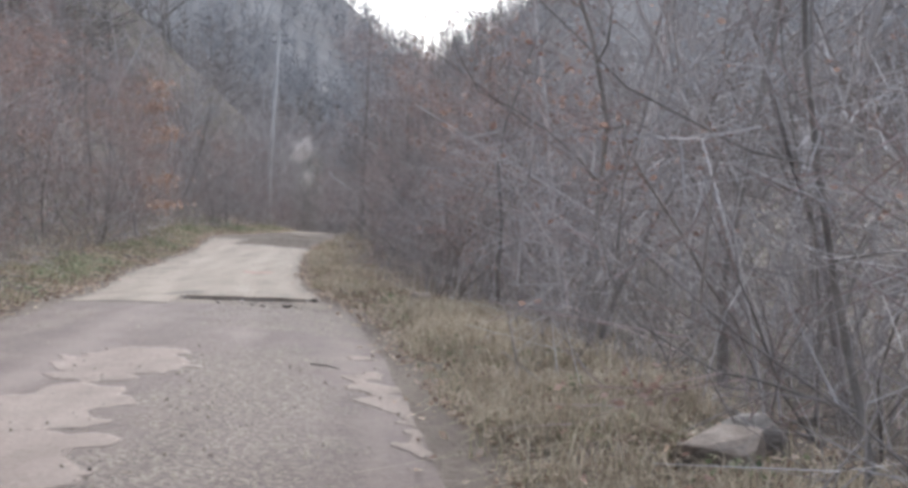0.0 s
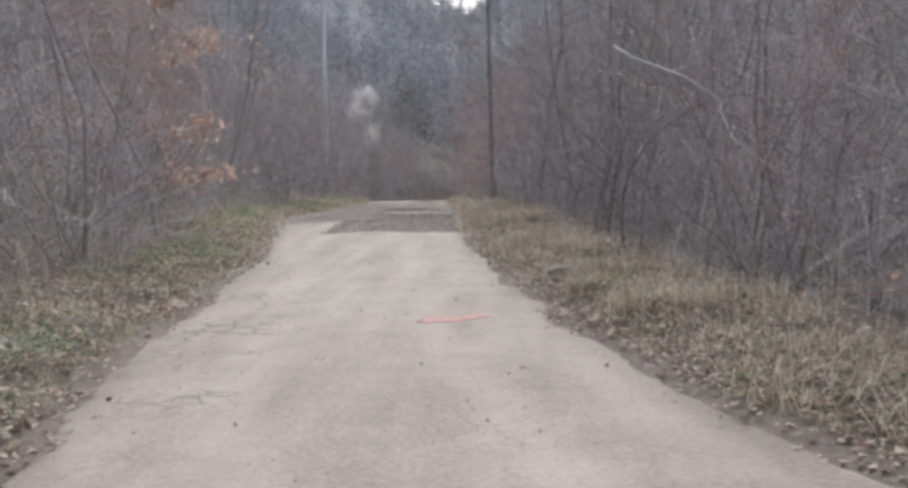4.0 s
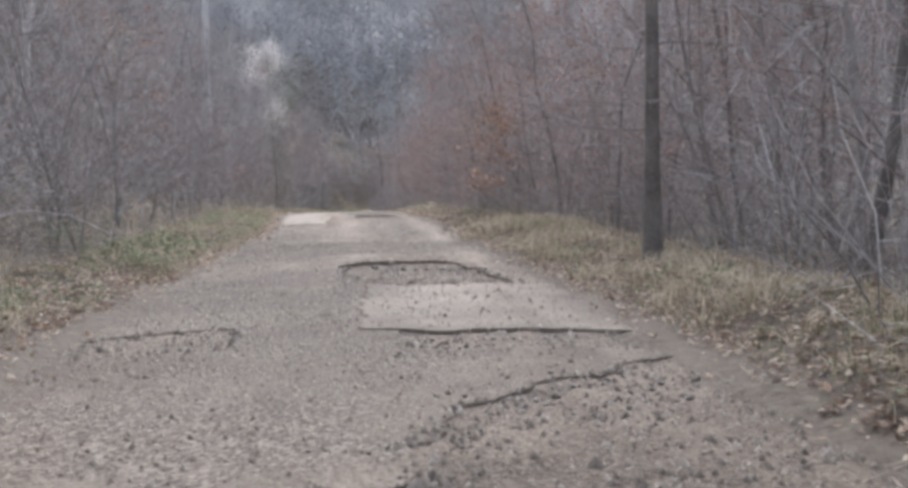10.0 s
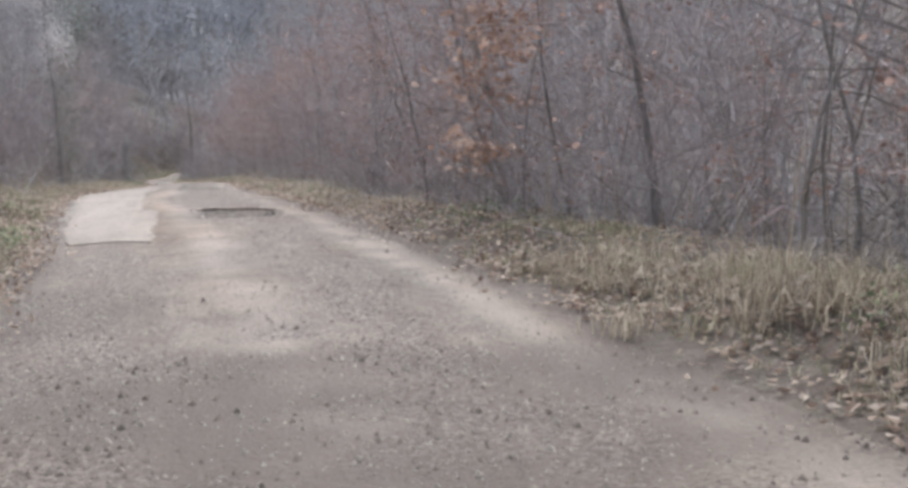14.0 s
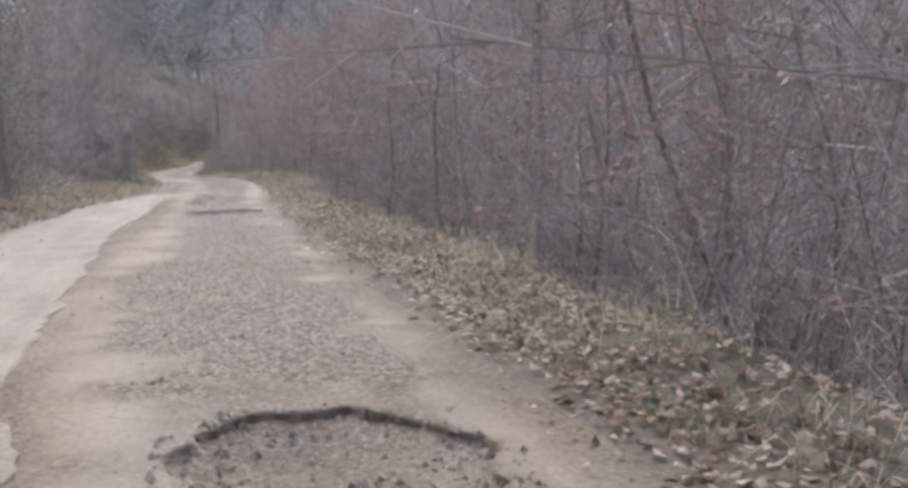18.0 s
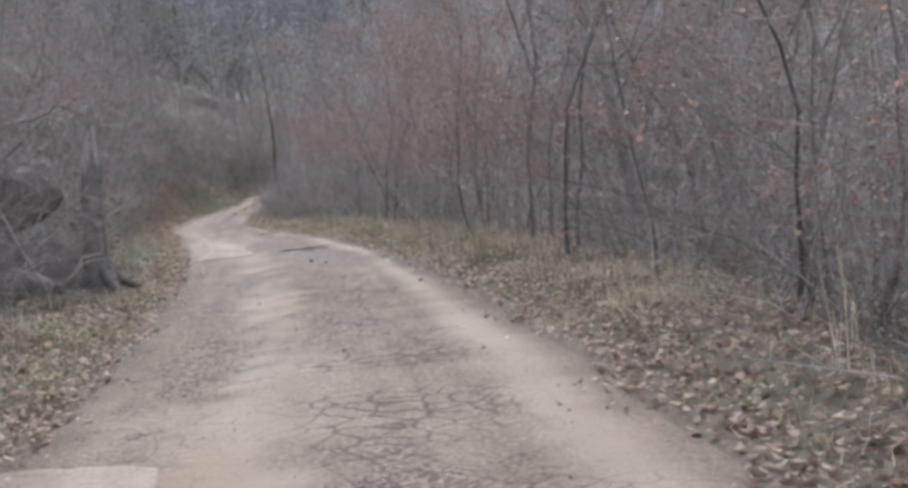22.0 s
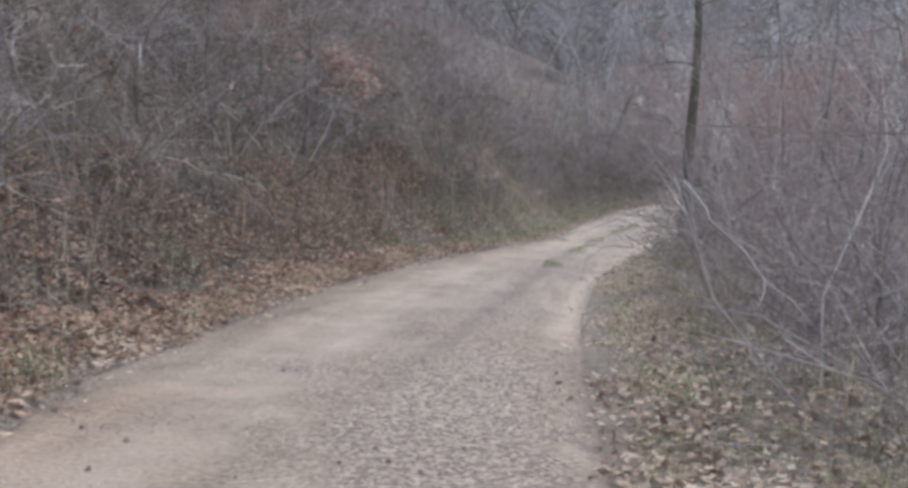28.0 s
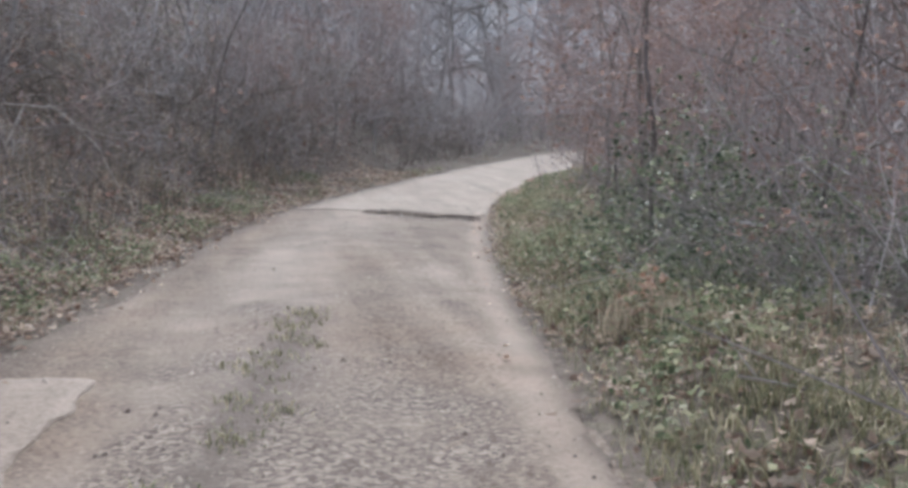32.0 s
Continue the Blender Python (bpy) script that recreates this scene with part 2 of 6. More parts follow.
STONES = shade("gravel_stones", [(0.086, 0.067, 0.052), (0.161, 0.129, 0.1), (0.224, 0.183, 0.145), (0.269, 0.228, 0.186)], 0.8, 12, 0.9, 0.1, island=0.7)
CHUNK = shade("broken_asphalt_chunks", [(0.11, 0.093, 0.08), (0.19, 0.165, 0.143), (0.28, 0.247, 0.217), (0.42, 0.38, 0.34)], 6, 40, 0.9, 0.4, per_object=0.7)
RUBBLE = shade("hole_rubble", [(0.075, 0.059, 0.048), (0.135, 0.11, 0.09), (0.185, 0.153, 0.127), (0.275, 0.234, 0.198)], 1.5, 20, 0.9, 0.1, island=0.8)
RED = shade("brick_dust", [(0.22, 0.11, 0.085), (0.33, 0.17, 0.14), (0.38, 0.24, 0.2)], 6, 40, 0.95, 0.3)
ROCK = shade("tan_rock", [(0.13, 0.10, 0.08), (0.235, 0.19, 0.155), (0.33, 0.272, 0.225), (0.44, 0.37, 0.31)], 4, 30, 0.9, 0.6)
SOIL = shade("leafy_forest_floor", [(0.04, 0.032, 0.025), (0.085, 0.066, 0.052), (0.125, 0.098, 0.077), (0.105, 0.091, 0.062), (0.20, 0.16, 0.127)], 0.7, 13, 0.97, 1.0, depth=0.06, kind="litter")
STEM = shade("dark_stem_bark", [(0.146, 0.127, 0.112), (0.235, 0.211, 0.193), (0.325, 0.297, 0.277)], 2, 24, 0.95, 0.0, per_object=0.5, detail=2)
BARK = shade("grey_brown_bark", [(0.13, 0.114, 0.102), (0.21, 0.19, 0.173), (0.30, 0.276, 0.255), (0.42, 0.393, 0.367)], 3, 30, 0.95, 0.5, per_object=0.5)
TWIG = shade("bare_twigs", [(0.215, 0.189, 0.178), (0.325, 0.294, 0.282), (0.424, 0.393, 0.38), (0.572, 0.539, 0.522)], 1.5, 20, 0.95, 0.0, per_object=0.45, island=0.4, detail=2)
REDTWIG = shade("reddish_twigs", [(0.302, 0.229, 0.211), (0.443, 0.34, 0.315), (0.562, 0.459, 0.432)], 1.5, 20, 0.95, 0.0, per_object=0.4, island=0.3, detail=2)
BRUSH = shade("thicket_stems", [(0.224, 0.199, 0.187), (0.353, 0.319, 0.304), (0.459, 0.426, 0.409), (0.605, 0.571, 0.549)], 0.4, 8, 0.95, 0.0, island=0.6, detail=2)
# Haze is put into this colour: paler and less brown than the nearer wood.
HAZEWOOD = shade("distant_bare_wood_with_painted_haze", [(0.305, 0.301, 0.305), (0.37, 0.365, 0.37), (0.434, 0.43, 0.434)], 0.05, 1.0, 1.0, 0.0, island=0.2, detail=2)
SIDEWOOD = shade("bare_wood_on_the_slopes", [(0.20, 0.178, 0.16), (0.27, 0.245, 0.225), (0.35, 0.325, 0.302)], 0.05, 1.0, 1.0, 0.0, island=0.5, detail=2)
# Distance haze is painted in: much paler than the near forest floor.
HAZEHILL = shade("distant_wooded_slope_with_painted_haze", [(0.225, 0.21, 0.2), (0.3, 0.285, 0.273), (0.39, 0.37, 0.354)], 0.06, 0.8, 1.0, 0.0)
DARKBARK = shade("dark_wet_bark", [(0.112, 0.099, 0.085), (0.206, 0.185, 0.163), (0.312, 0.288, 0.254)], 3, 24, 0.9, 0.9)
MOSSBARK = shade("mossy_bark", [(0.065, 0.062, 0.045), (0.13, 0.122, 0.09), (0.20, 0.185, 0.145), (0.26, 0.235, 0.2)], 1.4, 22, 0.95, 0.9)
BOULDER = shade("dark_weathered_rock", [(0.091, 0.079, 0.069), (0.169, 0.148, 0.13), (0.26, 0.231, 0.205), (0.364, 0.328, 0.294)], 2.5, 22, 0.9, 0.8)
BANKBRUSH = shade("brown_brush_stems", [(0.10, 0.083, 0.068), (0.16, 0.137, 0.113), (0.235, 0.206, 0.174), (0.42, 0.38, 0.335)], 0.4, 8, 0.95, 0.0, island=0.8, detail=2)
BROWNLEAF = shade("withered_brown_leaves", [(0.20, 0.12, 0.095), (0.33, 0.215, 0.17), (0.45, 0.32, 0.265)], 2, 20, 0.85, 0.0, island=0.7, detail=2, kind="thin")
ORANGELEAF = shade("orange_oak_leaves", [(0.28, 0.165, 0.11), (0.44, 0.29, 0.21), (0.58, 0.43, 0.34)], 2, 20, 0.8, 0.0, island=0.7, detail=2, kind="thin")
LITTER = shade("fallen_leaves", [(0.14, 0.088, 0.062), (0.28, 0.195, 0.14), (0.39, 0.29, 0.215), (0.53, 0.43, 0.34)], 1.0, 20, 0.9, 0.0, island=0.9, detail=2, kind="thin")
RUSTLEAF = shade("rust_fallen_leaves", [(0.15, 0.078, 0.048), (0.30, 0.175, 0.11), (0.42, 0.27, 0.18), (0.52, 0.38, 0.28)], 1.0, 20, 0.9, 0.0, island=0.9, detail=2, kind="thin")
GRASS = shade("winter_grass", [(0.101, 0.109, 0.048), (0.198, 0.19, 0.087), (0.322, 0.285, 0.152), (0.46, 0.396, 0.248)], 0.5, 8, 0.85, 0.0, island=0.7, detail=2, kind="thin", dull=0.24)
STRAW = shade("dry_straw", [(0.221, 0.17, 0.109), (0.368, 0.296, 0.198), (0.524, 0.446, 0.322)], 0.6, 10, 0.9, 0.0, island=0.8, detail=2, kind="thin", dull=0.22)
BRAMBLE = shade("bramble_leaves", [(0.055, 0.072, 0.045), (0.12, 0.15, 0.088), (0.20, 0.235, 0.142), (0.31, 0.33, 0.22)], 0.8, 10, 0.55, 0.0, island=0.9, detail=2, kind="thin")
IVY = shade("dark_ivy_leaves", [(0.032, 0.042, 0.029), (0.072, 0.088, 0.058), (0.136, 0.16, 0.106), (0.24, 0.264, 0.184)], 0.8, 10, 0.5, 0.0, island=0.9, detail=2, kind="thin")
WEED = shade("green_weeds", [(0.085, 0.115, 0.048), (0.165, 0.20, 0.083), (0.265, 0.295, 0.135), (0.40, 0.395, 0.22)], 0.8, 10, 0.7, 0.0, island=0.8, detail=2, kind="thin", dull=0.32)
FLUFF = shade("clematis_fluff", [(0.52, 0.48, 0.46), (0.68, 0.645, 0.62), (0.80, 0.77, 0.75)], 2, 30, 1.0, 0.0, island=0.6, detail=2, kind="thin")
CONCRETE = shade("pole_concrete", [(0.48, 0.47, 0.46), (0.58, 0.57, 0.56), (0.66, 0.65, 0.64)], 2, 20, 0.9, 0.2)
IRON = shade("grey_iron", [(0.08, 0.08, 0.085), (0.14, 0.14, 0.145), (0.2, 0.2, 0.2)], 5, 40, 0.6, 0.1)


# ---- plan of the road: left edge, right edge and height along y ----
def curve(keys):
    k = np.array(keys, float)
    x, v = k[:, 0], k[:, 1]
    s = np.diff(v) / np.diff(x)
    m = np.r_[s[0], (s[:-1] + s[1:]) / 2, s[-1]]

    def value(at):
        at = np.clip(np.asarray(at, float), x[0], x[-1])
        i = np.clip(np.searchsorted(x, at) - 1, 0, len(x) - 2)
        h = x[i + 1] - x[i]
        u = (at - x[i]) / h
        return (2 * u**3 - 3 * u**2 + 1) * v[i] + (u**3 - 2 * u**2 + u) * h * m[i] + (3 * u**2 - 2 * u**3) * v[i + 1] + (u**3 - u**2) * h * m[i + 1]

    return value


road_l = curve([(-60, 5), (-30, 0.5), (0, -3.6), (9, -4.9), (16.5, -5.85), (25, -7.25), (34, -8.0), (40, -8.95), (46, -9.8), (54, -9.7), (62, -9.65), (70, -10.2), (80, -10.8), (89, -10.6), (95, -9.95),
                (104, -9.75), (113, -10.05), (123, -10.9), (131, -11.6), (138, -12.4), (145, -12.45), (152, -11.75), (161, -10.2), (172, -9.15), (180, -7.7), (195, -2.1), (214, 5.7), (260, 26), (320, 50)])
road_r = curve([(-60, 9), (-30, 4.6), (0, 0.9), (9, -0.1), (18, -1.6), (23, -2.9), (30, -4.0), (38, -4.75), (46, -5.05), (54, -5.42), (58.6, -5.68), (62, -5.78), (66, -5.98), (70, -6.32), (80, -6.6), (90, -6.5), (100, -6.12), (110, -6.15),
                (118, -6.87), (127, -8.15), (136, -8.95), (143, -9.1), (150, -8.75), (159, -7.45), (167, -6.35), (176, -4.9), (184, -3.0), (195, 1.3), (214, 9.3), (260, 30), (320, 54)])
road_z = curve([(-60, 2.2), (-30, 1.0), (0, 0), (9, -0.4), (15, -0.68), (22, -1.03), (30, -1.23), (38, -1.34), (44, -1.45), (49, -1.68), (55, -1.91), (62, -2.2), (71, -2.6), (80, -3.25), (89, -3.97), (96, -4.55),
                (105, -5.3), (117, -6.3), (127, -7.2), (138, -8.2), (150, -9.0), (162, -9.75), (171, -10.18), (180, -10.4), (195, -10.6), (240, -11.6), (320, -14)])
bank_l = curve([(-60, 0.3), (60, 0.3), (100, 0.35), (122, 0.5), (138, 0.95), (160, 0.95), (175, 0.7), (200, 0.45), (320, 0.4)])
shelf_l = curve([(-60, 2.3), (60, 2.2), (100, 2.3), (122, 1.8), (138, 1.1), (160, 0.7), (180, 1.2), (320, 1.8)])


def vnoise(x, y, size, seed=0):
    """Smooth noise from 0 to 1 over a lattice of that size."""
    x, y = np.asarray(x, float) / size, np.asarray(y, float) / size
    i, j = np.floor(x), np.floor(y)
    u, w = x - i, y - j
    u, w = u * u * (3 - 2 * u), w * w * (3 - 2 * w)

    def at(a, b):
        s = np.sin(a * 127.1 + b * 311.7 + seed * 74.7) * 43758.5453
        return s - np.floor(s)

    return (at(i, j) * (1 - u) + at(i + 1, j) * u) * (1 - w) + (at(i, j + 1) * (1 - u) + at(i + 1, j + 1) * u) * w


def smooth(a, lo, hi):
    t = np.clip((a - lo) / (hi - lo), 0, 1)
    return t * t * (3 - 2 * t)


def ground_z(x, y):
    """Height of the land: verges, the bank to one side, the hollow to the other, hills round about."""
    x, y = np.asarray(x, float), np.asarray(y, float)
    z = road_z(y)
    turn = smooth(y, 225, 300)
    dl, dr = road_l(y) * (1 - turn) - 27 * turn - x, x - road_r(y) * (1 - turn) - 5 * turn
    off = np.maximum(dl, dr)
    rough = (vnoise(x, y, 0.9, 1) - 0.5) * 0.16 + (vnoise(x, y, 0.3, 2) - 0.5) * 0.07 + (vnoise(x, y, 4.0, 3) - 0.5) * 0.5 * smooth(off, 1.5, 5)
    left = 0.10 * smooth(dl, 0.1, 1.0) + 0.05 * dl
    b = np.maximum(dl - shelf_l(y), 0)
    left = left + bank_l(y) * (np.minimum(b, 4.5) + 0.85 * np.clip(b - 4.5, 0, 70) + 0.5 * np.clip(b - 74.5, 0, 170))
    left = left + (vnoise(x, y, 2.6, 71) - 0.5) * 1.3 * smooth(b, 0.4, 2.5) * smooth(y, 118, 132) + (vnoise(x, y, 1.1, 72) - 0.5) * 0.5 * smooth(b, 0.3, 1.5) * smooth(y, 118, 132)
    ledge = 0.6 * smooth(y, 152, 155) * (1 - smooth(y, 162, 167))
    left = left + ledge * (0.75 * smooth(dl + 0.3 * (vnoise(x, y, 1.4, 73) - 0.5), 1.3, 1.62) - 0.75 * smooth(dl, 2.0, 3.4))
    narrow = smooth(y, 62, 68) * (1 - smooth(y, 94, 99))
    right = (0.13 + 0.06 * smooth(y, 38, 46) * (1 - smooth(y, 60, 68)) + 0.22 * smooth(y, 140, 148) * (1 - smooth(y, 165, 175))) * smooth(dr, 0.15, 0.9) - (0.9 + 0.8 * narrow) * smooth(dr, 1.8 - 0.95 * narrow, 4.5 - 1.8 * narrow) + 0.4 * np.clip(dr - 16, 0, 140)
    ahead = (0.325 + 0.0038 * np.minimum(np.abs(x + 14), 90)) * np.clip(y - 240, 0, 170) + 0.05 * np.clip(y - 425, 0, 400)
    side = np.where(dl > 0, left, np.where(dr > 0, right, 0))
    under = np.where(off < 0, -0.22 * smooth(-off, 0.0, 0.5) - 0.02, 0)
    return z + np.maximum(side, side * 0.5 + ahead) * 1.0 + under + rough * smooth(off, 0.0, 0.6)


# ---- mesh helpers ----
def mesh_of(name, verts, faces, material, sharp=True, bark=None, barked=0):
    """A mesh from arrays; bark: the material of its first faces, as many as barked says."""
    me = bpy.data.meshes.new(name)
    verts = np.asarray(verts, np.float32).reshape(-1, 3)
    groups = [np.asarray(f, np.int32) for f in (faces if isinstance(faces, list) else [faces]) if len(f)]
    me.vertices.add(len(verts))
    me.vertices.foreach_set("co", verts.ravel())
    me.loops.add(sum(g.size for g in groups))
    me.loops.foreach_set("vertex_index", np.concatenate([g.ravel() for g in groups]))
    me.polygons.add(sum(len(g) for g in groups))
    sizes = np.concatenate([np.full(len(g), g.shape[1]) for g in groups])
    me.polygons.foreach_set("loop_start", np.r_[0, np.cumsum(sizes)[:-1]].astype(np.int32))
    me.update(calc_edges=True)
    if not sharp:
        me.polygons.foreach_set("use_smooth", np.ones(len(sizes), bool))
    me.materials.append(material)
    if bark:
        me.materials.append(bark)
        me.polygons.foreach_set("material_index", (np.arange(len(sizes)) < barked).astype(np.int32))
    return me


def part(name, me, parent, label=""):
    ob = new(name, me)
    ob.parent = parent
    return tagged(ob, label, kind="stuff" if name in ("foliage", "clematis", "ivy") else "")


class Tubes:
    """Collects tapered tubes into one set of verts and quads."""

    def __init__(self):
        self.v, self.f, self.count = [], [], 0

    def add(self, pts, radii, k):
        pts, radii = np.asarray(pts, float), np.asarray(radii, float)
        d = np.gradient(pts, axis=0)
        d /= np.linalg.norm(d, axis=1)[:, None] + 1e-9
        ref = np.where(np.abs(d[:, 2:]) > 0.9, [[1.0, 0, 0]], [[0, 0, 1.0]])
        a = np.cross(d, ref)
        a /= np.linalg.norm(a, axis=1)[:, None] + 1e-9
        b = np.cross(d, a)
        ang = np.arange(k) * 2 * np.pi / k
        ring = pts[:, None] + radii[:, None, None] * (np.cos(ang)[None, :, None] * a[:, None] + np.sin(ang)[None, :, None] * b[:, None])
        n = len(pts)
        i = np.arange(n - 1)[:, None] * k + np.arange(k)[None]
        j = np.arange(n - 1)[:, None] * k + (np.arange(k)[None] + 1) % k
        self.v.append(ring.reshape(-1, 3))
        self.f.append(np.stack([i, j, j + k, i + k], -1).reshape(-1, 4) + self.count)
        self.count += n * k

    def slivers(self, a, e, width):
        """Fine twigs from a to e: one narrow tapered strip each."""
        a, e = np.asarray(a, float), np.asarray(e, float)
        d = e - a
        s = np.cross(d, np.stack([np.cos(np.arange(len(a)) * 2.4), np.sin(np.arange(len(a)) * 2.4), 0.3 + 0 * a[:, 0]], 1))
        s *= width / 2 / (np.linalg.norm(s, axis=1)[:, None] + 1e-9)
        self.v.append(np.stack([a - s, a + s, e + s * 0.35, e - s * 0.35], 1).reshape(-1, 3))
        self.f.append(np.arange(4 * len(a)).reshape(-1, 4) + self.count)
        self.count += 4 * len(a)

    def arrays(self):
        return np.concatenate(self.v), np.concatenate(self.f)


def limb(rng, start, way, length, n, wobble, lift):
    pts, d = [np.array(start, float)], np.array(way, float)
    for _ in range(n):
        d = d + rng.normal(0, wobble, 3) + (0, 0, lift)
        d /= np.linalg.norm(d)
        pts.append(pts[-1] + d * length / n)
    return np.array(pts)


def aside(rng, d, angle):
    side = np.cross(d, rng.normal(0, 1, 3))
    side /= np.linalg.norm(side) + 1e-9
    return d * math.cos(angle) + side * math.sin(angle)


def along(pts, s):
    """Places and directions at the shares s of a bent line."""
    n = len(pts) - 1
    s = np.clip(np.asarray(s, float), 0, 0.9999) * n
    i = s.astype(int)
    d = pts[i + 1] - pts[i]
    return pts[i] + d * (s - i)[:, None], d / (np.linalg.norm(d, axis=1)[:, None] + 1e-9)


def asides(rng, d, lo, hi):
    """Directions that leave d by lo to hi degrees."""
    side = np.cross(d, rng.normal(0, 1, d.shape))
    side /= np.linalg.norm(side, axis=1)[:, None] + 1e-9
    a = np.radians(rng.uniform(lo, hi, (len(d), 1)))
    return d * np.cos(a) + side * np.sin(a)


def bare_tree(seed, height, girth, first=0.2, limbs=15, subs=6, twigs=10, spread=0.36, lean=0.07, wobble=0.10, thin=0.006):
    """Trunk and crown of a leafless tree: trunk, limbs and branches as tubes, fine twigs, and the twig ends."""
    rng = np.random.default_rng(seed)
    trunk, crown, boughs, ends = Tubes(), Tubes(), Tubes(), []
    spine = limb(rng, (0, 0, -0.15), (rng.normal(0, lean), rng.normal(0, lean), 1), height, 9, wobble, 0.03)
    radii = girth * (1 - np.linspace(0, 1, 10) ** 0.9 * 0.93)
    radii[0] *= 1.35
    trunk.add(spine, radii, 7)
    share = first + (0.97 - first) * (np.arange(limbs) + rng.random(limbs)) / limbs
    feet, ways = along(spine, share)
    ways = asides(rng, ways, 32, 84)
    for t, at, way in zip(share, feet, ways):
        length = height * spread * (1.1 - 0.75 * t) * rng.uniform(0.6, 1.2)
        r = girth * 0.25 * (1.05 - t) + 0.005
        pts = limb(rng, at, way, length, 7, 0.24, 0.05)
        boughs.add(pts, np.linspace(r, 0.003, 8), 3)
        s = rng.uniform(0.12, 1.0, subs)
        a, d = along(pts, s)
        for q, b, w in zip(s, a, asides(rng, d, 25, 78)):
            sub = limb(rng, b, w, length * rng.uniform(0.25, 0.6) * (1.2 - 0.5 * q), 2, 0.22, 0.04)
            crown.slivers(sub[:-1], sub[1:], 2.6 * min(max(r * 0.42 * (1.1 - q), 0.0035), 0.0045))
            if twigs:
                c, e = along(sub, rng.uniform(0.1, 1.0, twigs))
                tips = c + asides(rng, e, 20, 85) * rng.uniform(0.2, 0.75, (twigs, 1)) + (0, 0, 0.03)
                crown.slivers(c, tips, thin)
                ends += [tips, c]
    return trunk.arrays(), (boughs.arrays(), crown.arrays()), np.concatenate(ends) if ends else np.zeros((0, 3))


def crown_mesh(crown, twig, bark=None):
    """Boughs in bark and fine twigs as one crown."""
    (bv, bf), (tv, tf) = crown
    return mesh_of("crown", np.concatenate([bv, tv]), np.concatenate([bf, tf + len(bv)]), twig, bark=bark or BARK, barked=len(bf))


def one_stem(rng, height, splay, base, thick, twigs, fine, thin=0.006, solid=True, wobble=0.13, lift=0.0, wide=70):
    """One thin stem of a bush with its side twigs."""
    tubes, ends = Tubes(), []
    way = np.array([rng.normal(0, splay), rng.normal(0, splay), 1])
    pts = limb(rng, (rng.normal(0, base), rng.normal(0, base), -0.1), way / np.linalg.norm(way), height * rng.uniform(0.55, 1.05), 4, wobble, lift)
    tubes.add(pts, np.linspace(thick * rng.uniform(0.6, 1.3), 0.003, 5), 3)
    a, d = along(pts, rng.uniform(0.15, 1, twigs))
    tips = a + asides(rng, d, 20, wide) * height * rng.uniform(0.12, 0.34, (twigs, 1)) + (0, 0, 0.05)
    for p, e in zip(a, tips) if solid else ():
        tubes.add([p, e], [0.0055, 0.0028], 3)
    if not solid:
        tubes.slivers(a, tips, 0.009)
    if fine:
        s = rng.random((twigs, fine, 1))
        q = (a[:, None] + (tips - a)[:, None] * s).reshape(-1, 3)
        e = q + asides(rng, np.repeat(tips - a, fine, 0) / (np.linalg.norm(np.repeat(tips - a, fine, 0), axis=1)[:, None] + 1e-9), 20, wide + 5) * rng.uniform(0.15, 0.45, (len(q), 1))
        tubes.slivers(q, e, thin)
        ends.append(e)
    ends.append(tips)
    return tubes.arrays(), np.concatenate(ends)


def leaves(rng, places, size, droop=0.3, flat=False):
    """Folded, pointed leaves at the places: four corners, two triangles each."""
    n = len(places)
    d = rng.normal(0, 1, (n, 3))
    d[:, 2] = d[:, 2] * (0.3 if flat else 0.5) - droop
    d /= np.linalg.norm(d, axis=1)[:, None]
    s = np.cross(d, rng.normal(0, 0.35, (n, 3)) + (0, 0, 1) if flat else rng.normal(0, 1, (n, 3)))
    s /= np.linalg.norm(s, axis=1)[:, None] + 1e-9
    up = np.cross(d, s)
    L = size * rng.uniform(0.6, 1.3, (n, 1))
    p = np.asarray(places)
    mid = p + d * L * 0.5
    v = np.stack([p, mid + s * L * 0.32 + up * L * 0.12, p + d * L, mid - s * L * 0.32 + up * L * 0.12], 1).reshape(-1, 3)
    i = np.arange(n)[:, None] * 4
    return v, np.concatenate([i + [[0, 1, 2]], i + [[0, 2, 3]]])


def clear_of_road(v, f, gap=0.2):
    """Drops the faces that reach over the road."""
    off = np.maximum(road_l(v[:, 1]) - v[:, 0], v[:, 0] - road_r(v[:, 1]))
    return v, f[(off[f] > gap).all(1)]


def scattered(verts, faces, places, turns, sizes):
    """The shape repeated at many places into one set of verts and faces."""
    c, s = np.cos(turns)[:, None], np.sin(turns)[:, None]
    x, y, z = verts.T
    v = np.stack([c * x - s * y, s * x + c * y, np.broadcast_to(z, (len(c), len(z)))], -1) * np.asarray(sizes).reshape(-1, 1, 1) + np.asarray(places)[:, None]
    f = faces[None] + (np.arange(len(c)) * len(verts))[:, None, None]
    return v.reshape(-1, 3), f.reshape(-1, faces.shape[1])


